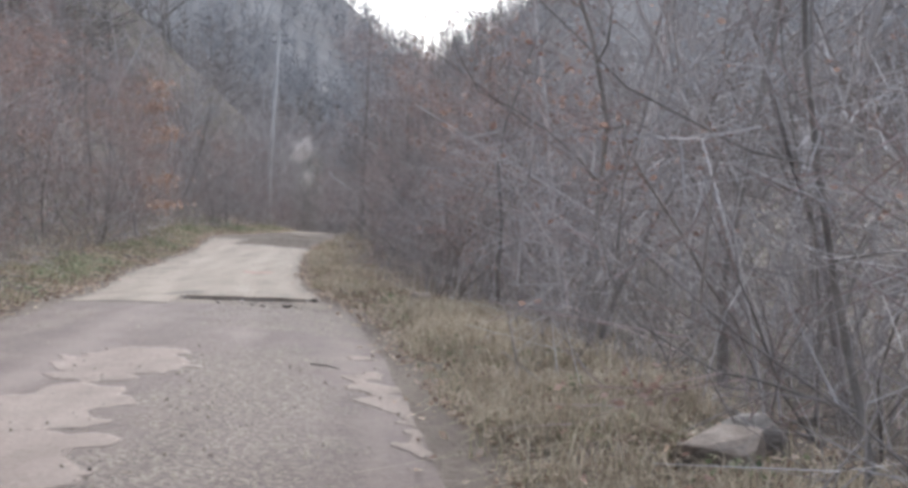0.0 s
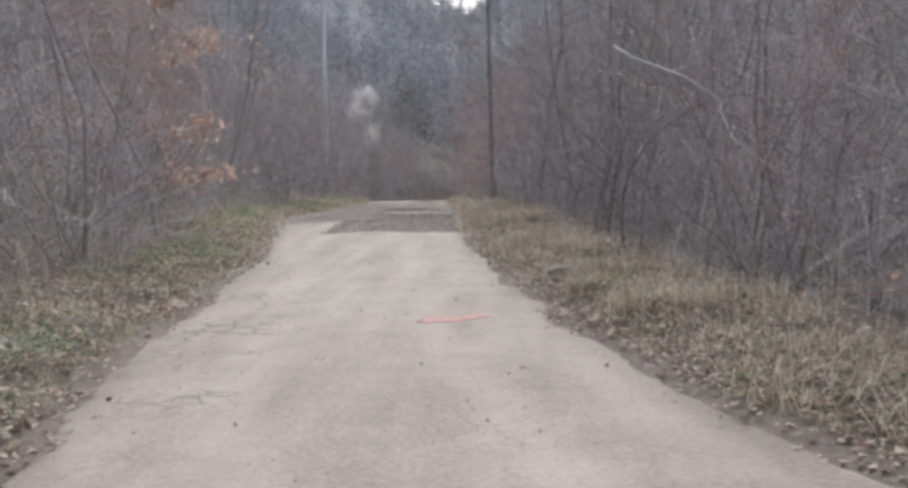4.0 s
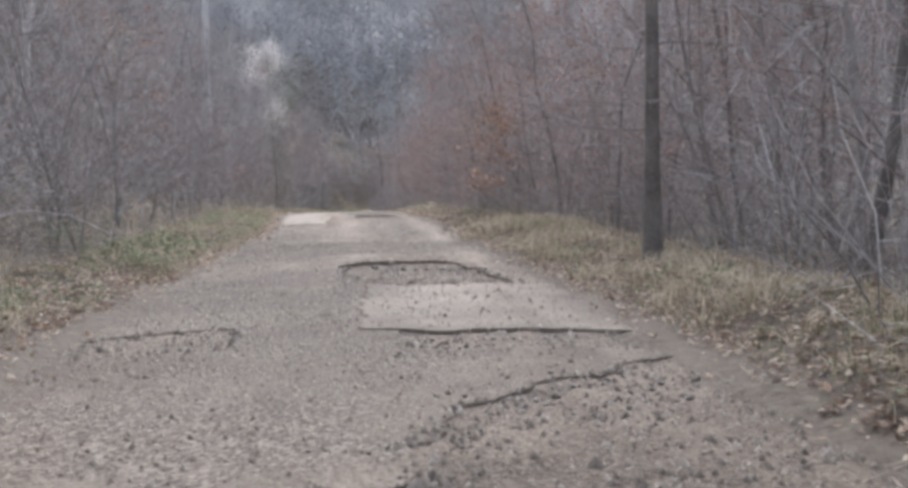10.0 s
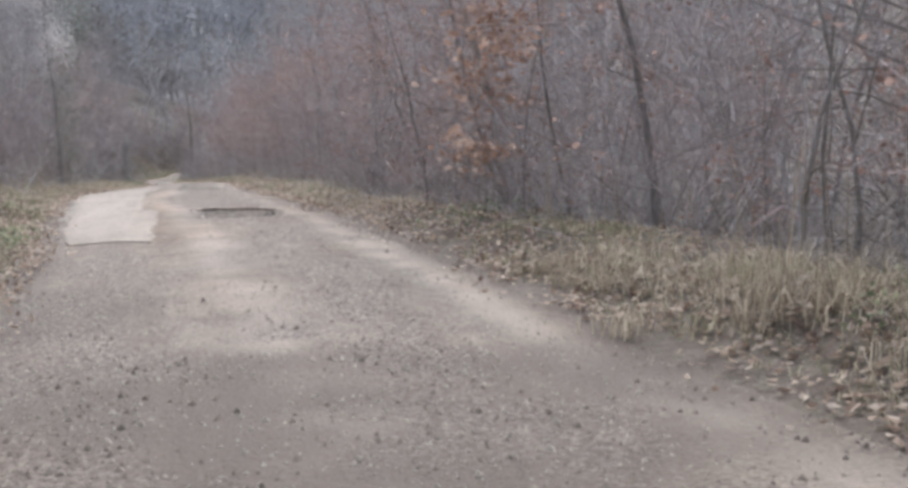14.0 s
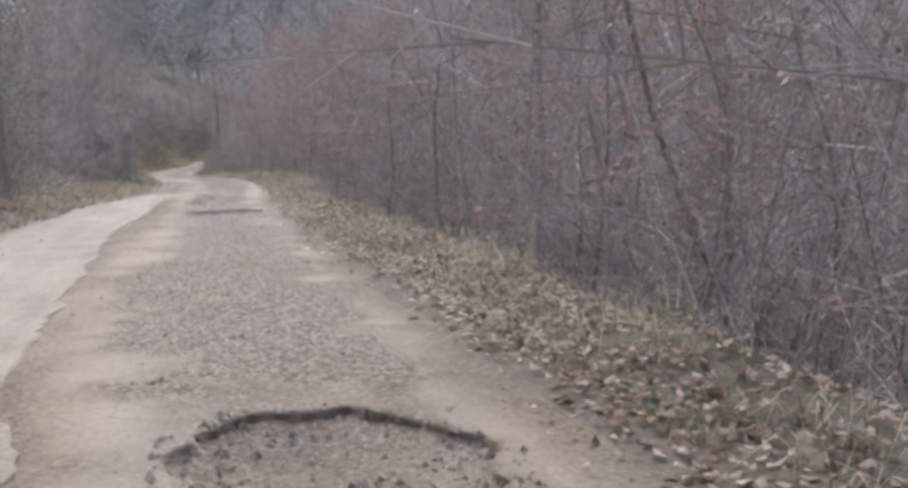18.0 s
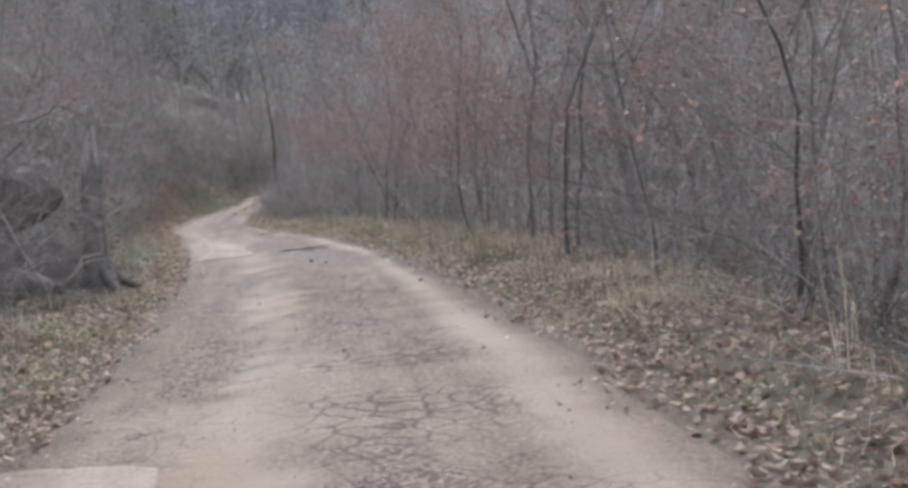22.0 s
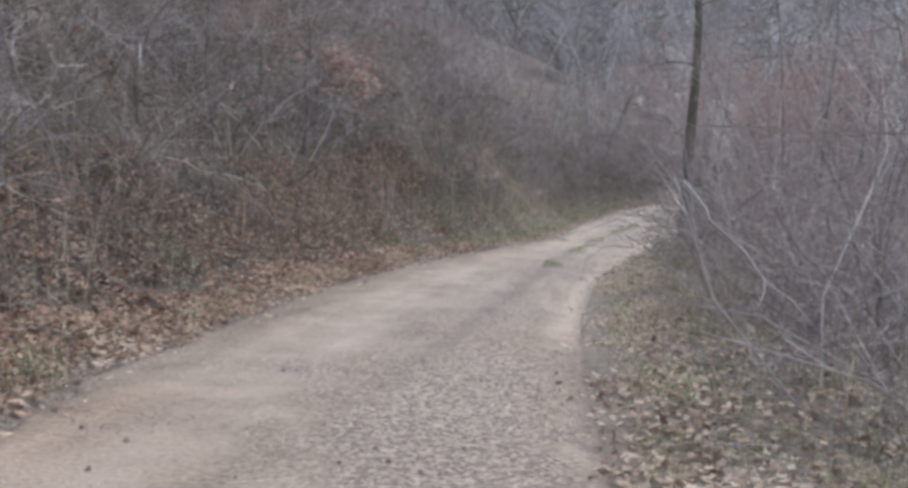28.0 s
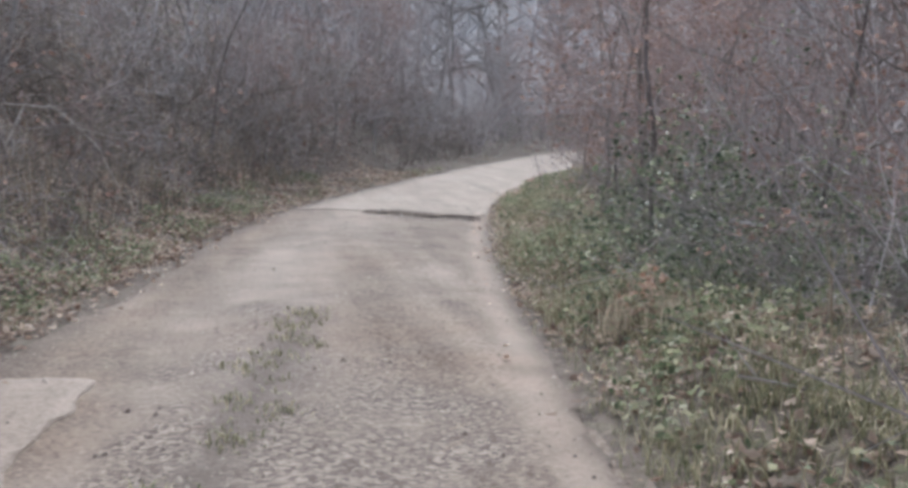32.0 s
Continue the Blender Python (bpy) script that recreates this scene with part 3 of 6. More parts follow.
# ---- the land, one sheet to the horizon ----
def build_ground():
    ys = np.concatenate([np.arange(-60, -2, 2.0), np.arange(-2, 230, 0.45), np.arange(230, 320, 2.0), np.arange(320, 600, 10.0), [640, 700, 800, 1000, 1400, 2200]])
    d = np.concatenate([np.arange(0, 3.0, 0.22), np.arange(3.0, 9, 0.7), np.arange(9, 30, 2.0), np.arange(30, 100, 8.0), [110, 130, 160, 200, 260, 340, 500, 800, 1500]])
    cols = len(d) * 2 + 3
    xl, xr = road_l(ys)[:, None], road_r(ys)[:, None]
    inner = xl + (xr - xl) * np.array([[0.25, 0.5, 0.75]])
    x = np.concatenate([xl - d[None, ::-1], inner, xr + d[None]], 1)
    y = np.repeat(ys[:, None], cols, 1)
    z = ground_z(x, y)
    i = np.arange(len(ys) - 1)[:, None] * cols + np.arange(cols - 1)[None]
    f = np.stack([i, i + 1, i + 1 + cols, i + cols], -1).reshape(-1, 4)
    me = mesh_of("ground", np.stack([x, y, z], -1), f, SOIL, sharp=False)
    beside = np.maximum(xl - x, x - xr)
    dusty = np.exp(-(np.clip(beside, 0, 9) / 0.5) ** 2) * (0.2 + 0.65 * vnoise(x, y, 0.8, 95)) * (1 - 0.75 * smooth(y, 100, 110))
    me.attributes.new("dusty", "FLOAT", "POINT").data.foreach_set("value", np.clip(dusty, 0, 1).astype(np.float32).ravel())
    # Far ground gets the slope colour that has haze painted into it.
    me.materials.append(HAZEHILL)
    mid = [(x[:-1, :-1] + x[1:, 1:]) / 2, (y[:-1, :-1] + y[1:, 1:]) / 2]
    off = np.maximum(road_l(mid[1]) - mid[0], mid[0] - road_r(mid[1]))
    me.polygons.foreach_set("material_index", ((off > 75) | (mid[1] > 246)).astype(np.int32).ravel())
    tagged(new("ground", me), "brown leaf-strewn forest floor beside the road", "ground", kind="structure")


build_ground()


# ---- the road: gravel bed, worn surface, slabs of old asphalt ----
def inside(poly, x, y, jag=0.07, seed=5):
    """Signed distance into a polygon, in metres, with a broken edge."""
    p = np.array(poly, float)
    q = np.roll(p, -1, 0)
    best, odd = np.full(x.shape, 1e9), np.zeros(x.shape, bool)
    for (ax, ay), (bx, by) in zip(p, q):
        ex, ey = bx - ax, by - ay
        t = np.clip(((x - ax) * ex + (y - ay) * ey) / (ex * ex + ey * ey), 0, 1)
        best = np.minimum(best, np.hypot(x - ax - t * ex, y - ay - t * ey))
        odd ^= ((ay > y) != (by > y)) & (x < (bx - ax) * (y - ay) / (by - ay + 1e-12) + ax)
    return np.where(odd, best, -best) + (vnoise(x, y, 0.45, seed) - 0.5) * 2 * jag + (vnoise(x, y, 0.16, seed + 1) - 0.5) * jag * 1.3 + (vnoise(x, y, 0.09, seed + 2) - 0.5) * jag * 0.8


def in_road(x, y, inset=0.0, seed=9):
    wav = (vnoise(x, y, 2.2, seed) - 0.5) * 0.24 + (vnoise(x, y, 0.45, seed + 1) - 0.5) * 0.2 + (vnoise(x, y, 0.17, seed + 2) - 0.5) * 0.08
    return np.minimum(x - road_l(y), road_r(y) - x) - inset + wav


# Holes down to the gravel: outline and depth below the bed.
HOLES = [
    ([(-7.7, 38.45), (-7.8, 42.5), (-7.15, 42.6), (-6.8, 44), (-5.3, 45.6), (-4.3, 45.2), (-4.2, 38.3)], 0.02),
    ([(-7.0, 46.1), (-5.2, 46.0), (-5.2, 46.8), (-7.1, 46.95)], 0.02),
    ([(-7.75, 52.2), (-7.7, 53.2), (-7.1, 53.75), (-6.4, 53.6), (-5.95, 52.0), (-5.7, 50.9), (-5.6, 50.5), (-7.4, 50.5)], 0.07),
    ([(-8.15, 69.3), (-7.85, 69.85), (-7.3, 69.95), (-6.85, 69.35), (-7.0, 67.9), (-7.9, 67.6)], 0.06),
    ([(-8.35, 85.5), (-7.9, 85.95), (-7.4, 86.6), (-6.95, 86.0), (-7.2, 84.9), (-8.2, 84.6)], 0.035),
    ([(-8.45, 94.0), (-7.95, 94.3), (-7.9, 93.7)], 0.03), ([(-8.4, 92.3), (-7.95, 92.65), (-7.95, 92.0)], 0.03),
    ([(-8.4, 90.4), (-8.1, 90.7), (-8.1, 90.0)], 0.04), ([(-8.45, 88.7), (-8.1, 89.1), (-8.0, 88.4)], 0.05),
    ([(-8.1, 113.0), (-7.4, 113.7), (-7.05, 113.4), (-7.1, 112.5), (-8.1, 112.3)], 0.03),
    ([(-8.6, 124.9), (-7.75, 124.75), (-7.8, 124.0), (-8.5, 124.1)], 0.04),
    ([(-4.5, 18.75), (-3.95, 18.9), (-3.45, 19.45), (-2.8, 19.6), (-2.5, 19.95), (-2.4, 19.0), (-3.2, 18.2), (-4.3, 17.9)], 0.08),
    ([(-10.5, 160.4), (-9.8, 160.8), (-9.7, 160.1)], 0.05), ([(-8.7, 159.3), (-8.2, 159.2), (-8.3, 158.8)], 0.03),
    ([(-6.1, 181.0), (-4.3, 180.3), (-4.4, 179.6), (-6.0, 180.2)], 0.05),
    ([(-9.6, 47.2), (-8.4, 47.6), (-8.3, 46.4), (-9.4, 46.2)], 0.012),
]
# Stretches where the surface has worn through to gravel.
WORN = [
    [(-7.17, 63), (-7.11, 61.1), (-7.25, 57.9), (-7.55, 55.5), (-6.6, 55.2), (-6.62, 56.1), (-6.76, 58.5), (-6.5, 60.7), (-6.65, 64), (-6.85, 68.5), (-7.9, 68.5)],
    [(-9.6, 54.5), (-9.4, 61.2), (-9.1, 64.5), (-8.75, 63.1), (-8.6, 59.3), (-8.5, 54)],
    [(-8.3, 70.5), (-7.0, 70.5), (-6.95, 83), (-7.2, 87.5), (-8.2, 87.5)], [(-9.05, 79), (-8.85, 79), (-8.72, 86), (-8.85, 92), (-9.05, 92)], [(-8.3, 88), (-7.0, 88), (-7.1, 92), (-8.0, 96)],
    [(-8.2, 106.5), (-8.1, 109), (-7.9, 111.8), (-8.0, 113), (-7.0, 113.3), (-6.85, 109), (-6.85, 106)],
    [(-8.7, 113.5), (-7.6, 113.5), (-7.6, 119.5), (-8.4, 120)],
    [(-10.3, 131), (-10.35, 135.6), (-10.65, 138.4), (-10.5, 142), (-10.2, 145.6), (-9.7, 143), (-9.3, 139.3), (-9.2, 131)],
    [(-10.35, 148), (-9.2, 148), (-9.0, 152), (-9.75, 154)], [(-9.3, 160), (-7.9, 160), (-6.9, 168), (-7.9, 171)],
    [(-3.2, 13.5), (-0.8, 13.5), (-1.4, 18), (-3.4, 18)], [(-1.9, 3), (-0.3, 3), (-1.2, 12), (-2.6, 12)],
    [(-9.6, 43), (-7.4, 43), (-6.6, 45.5), (-7.6, 50), (-9.6, 52)], [(-9.3, 97), (-8.9, 97), (-8.6, 108), (-9.0, 108)], [(-8.0, 98), (-7.3, 98), (-7.2, 106), (-7.7, 106)],
]
SLABS = [
    [(-6.1, 16.4), (-4.25, 16.8), (-4.5, 18.7), (-3.95, 18.85), (-3.45, 19.4), (-2.8, 19.55), (-2.5, 19.95), (-2.2, 21), (-4.0, 38.35), (-7.7, 38.45), (-7.8, 42.6), (-10, 42.6), (-9.2, 35), (-8, 25)],
    [(-7.42, 47.0), (-7.42, 50.35), (-5.4, 50.35), (-4.9, 49.5), (-5.1, 46.8)],
    [(-9.6, 64.9), (-8.62, 64.8), (-8.63, 69.2), (-8.93, 70.6), (-9.1, 77.5), (-9.22, 80), (-9.07, 84), (-9.03, 92.4), (-9.07, 95.1), (-10.3, 95.6), (-11.5, 90), (-11.5, 78), (-10.3, 69)],
    [(-10.6, 112.6), (-8.6, 112.5), (-8.93, 115.6), (-9.43, 119.3), (-9.8, 121.8), (-11.3, 121.9)],
    [(-9.95, 165.1), (-8.95, 165.7), (-8.8, 168.6), (-9.6, 168.7)],
    [(-8.2, 181.4), (-6.1, 181.15), (-4.25, 180.45), (-3.2, 181.5), (2.0, 194), (9.5, 212), (6, 216), (-3, 195)],
    [(-3.47, 10.4), (-2.74, 11.2), (-2.31, 10.3), (-2.35, 8.6), (-2.95, 8.5), (-3.2, 8.9)], [(-2.9, 8.3), (-2.3, 8.4), (-2.1, 7.4), (-2.0, 6.7), (-2.6, 6.5), (-3.1, 7.2)],
    [(-2.6, 6.3), (-1.95, 6.5), (-1.7, 5.2), (-1.5, 3.6), (-2.3, 3.4), (-2.9, 5.2)], [(-0.75, 11.4), (-0.57, 10.2), (-0.27, 8.95), (0.18, 6.94), (0.5, 4.4), (0.05, 4.4), (-0.11, 6.85), (-0.27, 7.86), (-0.68, 8.67)],
]


def bed_z(x, y):
    z = road_z(y)
    u = (x - (road_l(y) + road_r(y)) / 2)
    z = z + 0.02 - 0.012 * u * u + (vnoise(x, y, 2.3, 21) - 0.5) * 0.035 + (vnoise(x, y, 0.6, 22) - 0.5) * 0.012
    return z - 0.02 * np.exp(-((np.abs(u) - 0.75) / 0.28) ** 2)


def hole_depth(x, y):
    z = np.zeros(x.shape)
    for poly, depth in HOLES:
        near = (y > min(p[1] for p in poly) - 1) & (y < max(p[1] for p in poly) + 1)
        if near.any():
            z[near] -= 0.75 * depth * smooth(inside(poly, x[near], y[near]), -0.12, 0.12)
    return z


def sheet(field, height, thick, y0, y1, x0, x1, cell):
    """The part of a grid where field is above nought, cut along that line, with a rim that goes down by thick."""
    xs, ys = np.arange(x0, x1 + cell, cell), np.arange(y0, y1 + cell, cell)
    gx, gy = np.meshgrid(xs, ys)
    g = field(gx, gy)
    on = g > 0
    cells = on[:-1, :-1].astype(int) + on[:-1, 1:] + on[1:, 1:] + on[1:, :-1]
    w = len(xs)
    index, pts, faces3, faces4, rim = {}, [], [], [], []

    def corner(i, j):
        k = i * w + j
        if k not in index:
            index[k] = len(pts)
            pts.append((xs[j], ys[i]))
        return index[k]

    def cut(a, b):
        if a > b:
            a, b = b, a
        if (a, b) not in index:
            (i, j), (k, l) = a, b
            t = g[i, j] / (g[i, j] - g[k, l])
            index[(a, b)] = len(pts)
            pts.append((xs[j] + t * (xs[l] - xs[j]), ys[i] + t * (ys[k] - ys[i])))
        return index[(a, b)]

    for i, j in zip(*np.nonzero(cells == 4)):
        faces4.append((corner(i, j), corner(i, j + 1), corner(i + 1, j + 1), corner(i + 1, j)))
    for i, j in zip(*np.nonzero((cells > 0) & (cells < 4))):
        ring = [(i, j), (i, j + 1), (i + 1, j + 1), (i + 1, j)]
        loop, cuts = [], []
        for a, b in zip(ring, ring[1:] + ring[:1]):
            if on[a]:
                loop.append(corner(*a))
            if on[a] != on[b]:
                c = cut(a, b)
                loop.append(c)
                cuts.append((c, bool(on[a])))
        for k in range(1, len(loop) - 1):
            faces3.append((loop[0], loop[k], loop[k + 1]))
        if len(cuts) == 2:
            out, back = (cuts[0][0], cuts[1][0]) if cuts[0][1] else (cuts[1][0], cuts[0][0])
            rim.append((out, back))
    p = np.array(pts)
    z = height(p[:, 0], p[:, 1])
    top = np.column_stack([p, z])
    n, low, walls = len(top), {}, []
    extra = []
    for a, b in rim:
        for c in (a, b):
            if c not in low:
                low[c] = n + len(extra)
                extra.append((top[c, 0], top[c, 1], top[c, 2] - thick))
        walls.append((b, a, low[a], low[b]))
    verts = np.concatenate([top, np.array(extra).reshape(-1, 3)])
    return verts, [np.array(faces4 + walls, np.int32).reshape(-1, 4), np.array(faces3, np.int32).reshape(-1, 3)]


def crust_field(x, y):
    g = in_road(x, y, 0.0)
    for poly, _ in HOLES:
        near = (y > min(p[1] for p in poly) - 0.6) & (y < max(p[1] for p in poly) + 0.6)
        if near.any():
            g[near] = np.minimum(g[near], -inside(poly, x[near], y[near], 0.09))
    return g


# Stretches of old surface crazed by cracks.
CRACKED = [[(-8.3, 90.5), (-6.9, 90.5), (-6.8, 99.5), (-8.2, 99.5)], [(-8.2, 99.5), (-7.0, 99.5), (-6.8, 106), (-7.9, 106)], [(-9.3, 97.5), (-8.9, 97.5), (-8.9, 104), (-9.4, 104)],
           [(-10.0, 113), (-8.6, 113), (-9.6, 121.5), (-10.6, 121.5)], [(-6.9, 23), (-6.1, 23), (-6.6, 29), (-7.4, 29)], [(-9.0, 87), (-8.7, 87), (-8.8, 95), (-9.1, 95)], [(-4.2, 19.2), (-3.0, 19.6), (-3.0, 21.5), (-4.3, 21.0)]]


def wear_at(x, y):
    """From 0 to 1: how far the surface has worn down to the gravel."""
    w = np.zeros(x.shape)
    for poly in WORN:
        near = (y > min(p[1] for p in poly) - 1.5) & (y < max(p[1] for p in poly) + 1.5)
        if near.any():
            w[near] = np.maximum(w[near], smooth(inside(poly, x[near], y[near], 0.25, 31), -0.45, 0.35))
    return np.clip(w * (0.65 + 0.6 * vnoise(x, y, 0.7, 84)) + 0.75 * (vnoise(x * 1.6, y, 1.5, 81) - 0.5) + 0.6 * (vnoise(x, y, 0.35, 82) - 0.5), 0, 1)


def dust_at(x, y):
    """From 0 to 1: pale dust in the wheel tracks and along the edge."""
    u = x - (road_l(y) + road_r(y)) / 2
    e = road_r(y) - x
    tracks = np.exp(-((np.abs(u + 0.1) - 0.8) / 0.3) ** 2) * (1 - smooth(y, 48, 54))
    wheel = np.interp(y, [54, 62, 82, 98, 138, 153, 169], [2.1, 2.1, 2.0, 2.45, 2.4, 2.2, 2.3])
    wide = np.interp(y, [54, 86, 98, 138], [0.36, 0.36, 0.55, 0.8])
    left = np.exp(-((e - wheel) / wide) ** 2) * smooth(y, 48, 54)
    rim = np.exp(-((e - np.interp(y, [50, 100, 115, 130], [0.5, 0.5, 0.42, 0.22])) / np.interp(y, [50, 100, 130], [0.28, 0.28, 0.17])) ** 2)
    worn = 0.3 * vnoise(x, y, 1.1, 83) + 0.25 * vnoise(x, y, 0.4, 87) - 0.1 * vnoise(x, y, 0.2, 88)
    return np.clip(0.7 * tracks + (0.85 - 0.3 * smooth(y, 96, 125)) * left + (0.5 + 0.4 * smooth(y, 50, 58)) * rim - worn, 0, 1) * (1 - wear_at(x, y))


def damp_at(x, y):
    """From 0 to 1: dark earth along the edges, and the low ridge between the wheels near the bend."""
    e, w = road_r(y) - x, x - road_l(y)
    span = smooth(y, 96, 106)
    edge = np.exp(-((e - np.interp(y, [110, 130], [0.1, -0.05])) / 0.17) ** 2) * (0.25 + 0.85 * span) + np.exp(-((w - 0.1) / 0.18) ** 2) * 0.4
    mid = np.interp(y, [138, 152, 162, 169, 171], [-10.5, -9.75, -8.85, -7.8, -7.5])
    ridge = 0.85 * np.exp(-((x - mid) / 0.13) ** 2) * smooth(y, 136, 142) * (1 - smooth(y, 169, 173))
    muddy = 0.75 * smooth(y, 43, 47) * (1 - smooth(y, 58, 63)) * smooth(vnoise(x, y, 1.3, 89), 0.25, 0.7)
    stain = 0.6 * smooth(inside([(-4.85, 19.65), (-4.63, 20.3), (-4.3, 19.6), (-4.05, 18.85), (-5.05, 19.1)], x, y, 0.2, 93), -0.08, 0.1)
    return np.clip((edge + ridge + muddy + stain) * (0.55 + 0.9 * vnoise(x, y, 0.8, 85)) * (0.6 + 0.8 * vnoise(x, y, 0.3, 86)), 0, 0.85)


def earth_at(x, y):
    """From 0 to 1: reddish-brown earth trodden into the surface, in a strip beside the long slab and in patches."""
    strip = np.exp(-((x + np.interp(y, [62, 70, 82, 96], [8.5, 8.75, 8.8, 8.75])) / 0.3) ** 2) * smooth(y, 60, 68) * (1 - smooth(y, 92, 99))
    rim = np.exp(-((road_r(y) - x - 0.2) / 0.3) ** 2) * smooth(y, 58, 66)
    side = np.exp(-((x - road_l(y) - 0.35) / 0.4) ** 2) * (0.4 + 0.6 * smooth(y, 118, 128))
    patch = smooth(vnoise(x * 1.5, y * 0.7, 1.7, 121), 0.5, 0.85) * smooth(y, 36, 44) + 0.5 * smooth(vnoise(x, y * 0.5, 0.9, 122), 0.55, 0.85)
    return np.clip((0.9 * strip + 0.28 * rim + 0.45 * side + 0.38 * patch) * (0.45 + 0.9 * vnoise(x, y, 0.35, 123)), 0, 0.9)


def road_marks(me, wear=1.0, dust=1.0):
    v = np.zeros(len(me.vertices) * 3, np.float32)
    me.vertices.foreach_get("co", v)
    x, y = v[0::3].astype(float), v[1::3].astype(float)
    crack = np.zeros(x.shape)
    for poly in CRACKED:
        crack = np.maximum(crack, smooth(inside(poly, x, y, 0.3, 35), -0.4, 0.4) * smooth(vnoise(x, y, 0.8, 36), 0.25, 0.6))
    for name, values in (("wear", wear_at(x, y) * wear), ("dust", dust_at(x, y) * dust), ("crack", crack), ("damp", damp_at(x, y)), ("earth", earth_at(x, y) * wear)):
        me.attributes.new(name, "FLOAT", "POINT").data.foreach_set("value", values.astype(np.float32))
    return me


def build_road():
    ys = np.arange(-40, 236, 0.15)
    u = np.linspace(-0.06, 1.06, 38)
    xl, xr = road_l(ys)[:, None], road_r(ys)[:, None]
    x = xl + (xr - xl) * u[None]
    y = np.repeat(ys[:, None], len(u), 1)
    z = bed_z(x, y) - 0.009 + hole_depth(x, y) + (vnoise(x, y, 0.13, 41) - 0.5) * 0.022
    i = np.arange(len(ys) - 1)[:, None] * len(u) + np.arange(len(u) - 1)[None]
    f = np.stack([i, i + 1, i + 1 + len(u), i + len(u)], -1).reshape(-1, 4)
    road = tagged(new("road", mesh_of("road", np.stack([x, y, z], -1), f, GRAVEL)), "narrow country road of dirt, gravel and broken asphalt", "road", kind="structure")
    for lo, hi, m, label in ((-40, 17, MUD, "brown muddy worn road surface"), (17, 90, CRUST, "dusty worn road surface with holes"), (90, 175, CRUST, "dusty worn road surface with holes"), (175, 236, CRUST, "dusty worn road surface")):
        xx = [float(v) for v in (*road_l(np.linspace(lo, hi, 60)), *road_r(np.linspace(lo, hi, 60)))]
        v, f = sheet(crust_field, bed_z, 0.09, lo, hi, min(xx) - 0.4, max(xx) + 0.4, 0.1)
        part("worn_surface", road_marks(mesh_of("worn_surface", v, f, m), 0.6 if m is MUD else 1.0), road, label)
    for poly in SLABS:
        jag, lift, face = (0.2, 0.004, DRYMUD) if poly[0][1] < 16 else (0.05, 0.012, SLAB)
        a, b = min(p[0] for p in poly) - 0.3, max(p[0] for p in poly) + 0.3
        c, e = min(p[1] for p in poly) - 0.3, max(p[1] for p in poly) + 0.3
        v, f = sheet(lambda x, y: np.minimum(inside(poly, x, y, jag), in_road(x, y, 0.08)), lambda x, y: bed_z(x, y) + lift, 0.12, c, e, a, b, 0.07)
        part("asphalt_slab", road_marks(mesh_of("asphalt_slab", v, f, face), 0.25, 0.5), road, "pale dusty slab of old asphalt with a broken edge" if face is SLAB else "pale patch of dried mud on worn asphalt")
    return road


road = build_road()


# ---- trees and bushes ----
rng = np.random.default_rng(7)


def spot(x, y, sink=0.0):
    return (float(x), float(y), float(ground_z(x, y)) - sink)


def plant(name, pieces, at, turn, size, label, category, group=""):
    """A new plant: an empty at its foot that carries its pieces (name, mesh, label)."""
    root = new(name)
    root.empty_display_size = 0.2
    for piece, me, text in pieces:
        part(piece, me, root, text)
    root.matrix_basis = pose(*at, 0, 0, turn) @ Matrix.Scale(size, 4)
    return tagged(root, label, category, group)


def tree_pieces(seed, height, girth, bark=BARK, twig=TWIG, leaf=None, leaf_share=0.0, leaf_size=0.07, **more):
    trunk, crown, ends = bare_tree(seed, height, girth, **more)
    pieces = [("trunk", mesh_of("trunk", *trunk, bark, sharp=False), ""), ("crown", crown_mesh(crown, twig), "")]
    if leaf:
        r = np.random.default_rng(seed + 500)
        clump = vnoise(ends[:, 0] + ends[:, 2], ends[:, 1], 0.8, seed)
        keep = ends[clump > np.quantile(clump, 1 - leaf_share)]
        keep = np.repeat(keep, 2, 0) + r.normal(0, 0.05, (2 * len(keep), 3))
        pieces.append(("foliage", mesh_of("foliage", *leaves(r, keep, leaf_size), leaf), ""))
    return pieces


def bush_pieces(seed, height, count, twig=TWIG, splay=0.3, base=0.3, twigs=9, fine=6):
    """Stems of a bush, each with dark bark below and a spray of fine twigs."""
    r = np.random.default_rng(seed)
    made = []
    for _ in range(count):
        v, f = one_stem(r, height, splay, base, 0.012, twigs, fine, solid=False, wobble=0.2, wide=85)[0]
        made.append(("stem", mesh_of("stem", v, f, twig, bark=STEM, barked=12), ""))
    return made


TALL = [tree_pieces(11 + i, h, g, first=f, limbs=16, subs=7, twigs=7, thin=0.0075, spread=s * 1.2, wobble=0.13, lean=0.1) for i, (h, g, f, s) in enumerate([(10.0, 0.044, 0.12, 0.34), (11.0, 0.052, 0.18, 0.30), (8.5, 0.034, 0.08, 0.38), (10.5, 0.04, 0.22, 0.3), (7.5, 0.03, 0.1, 0.42)])]
YOUNG = [tree_pieces(31 + i, h, g, twig=t, first=0.08, limbs=13, subs=6, twigs=9, thin=0.007, spread=0.46, wobble=0.18, lean=0.2) for i, (h, g, t) in enumerate([(5.5, 0.026, TWIG), (6.5, 0.03, REDTWIG), (4.5, 0.022, TWIG), (6.0, 0.03, TWIG)])]
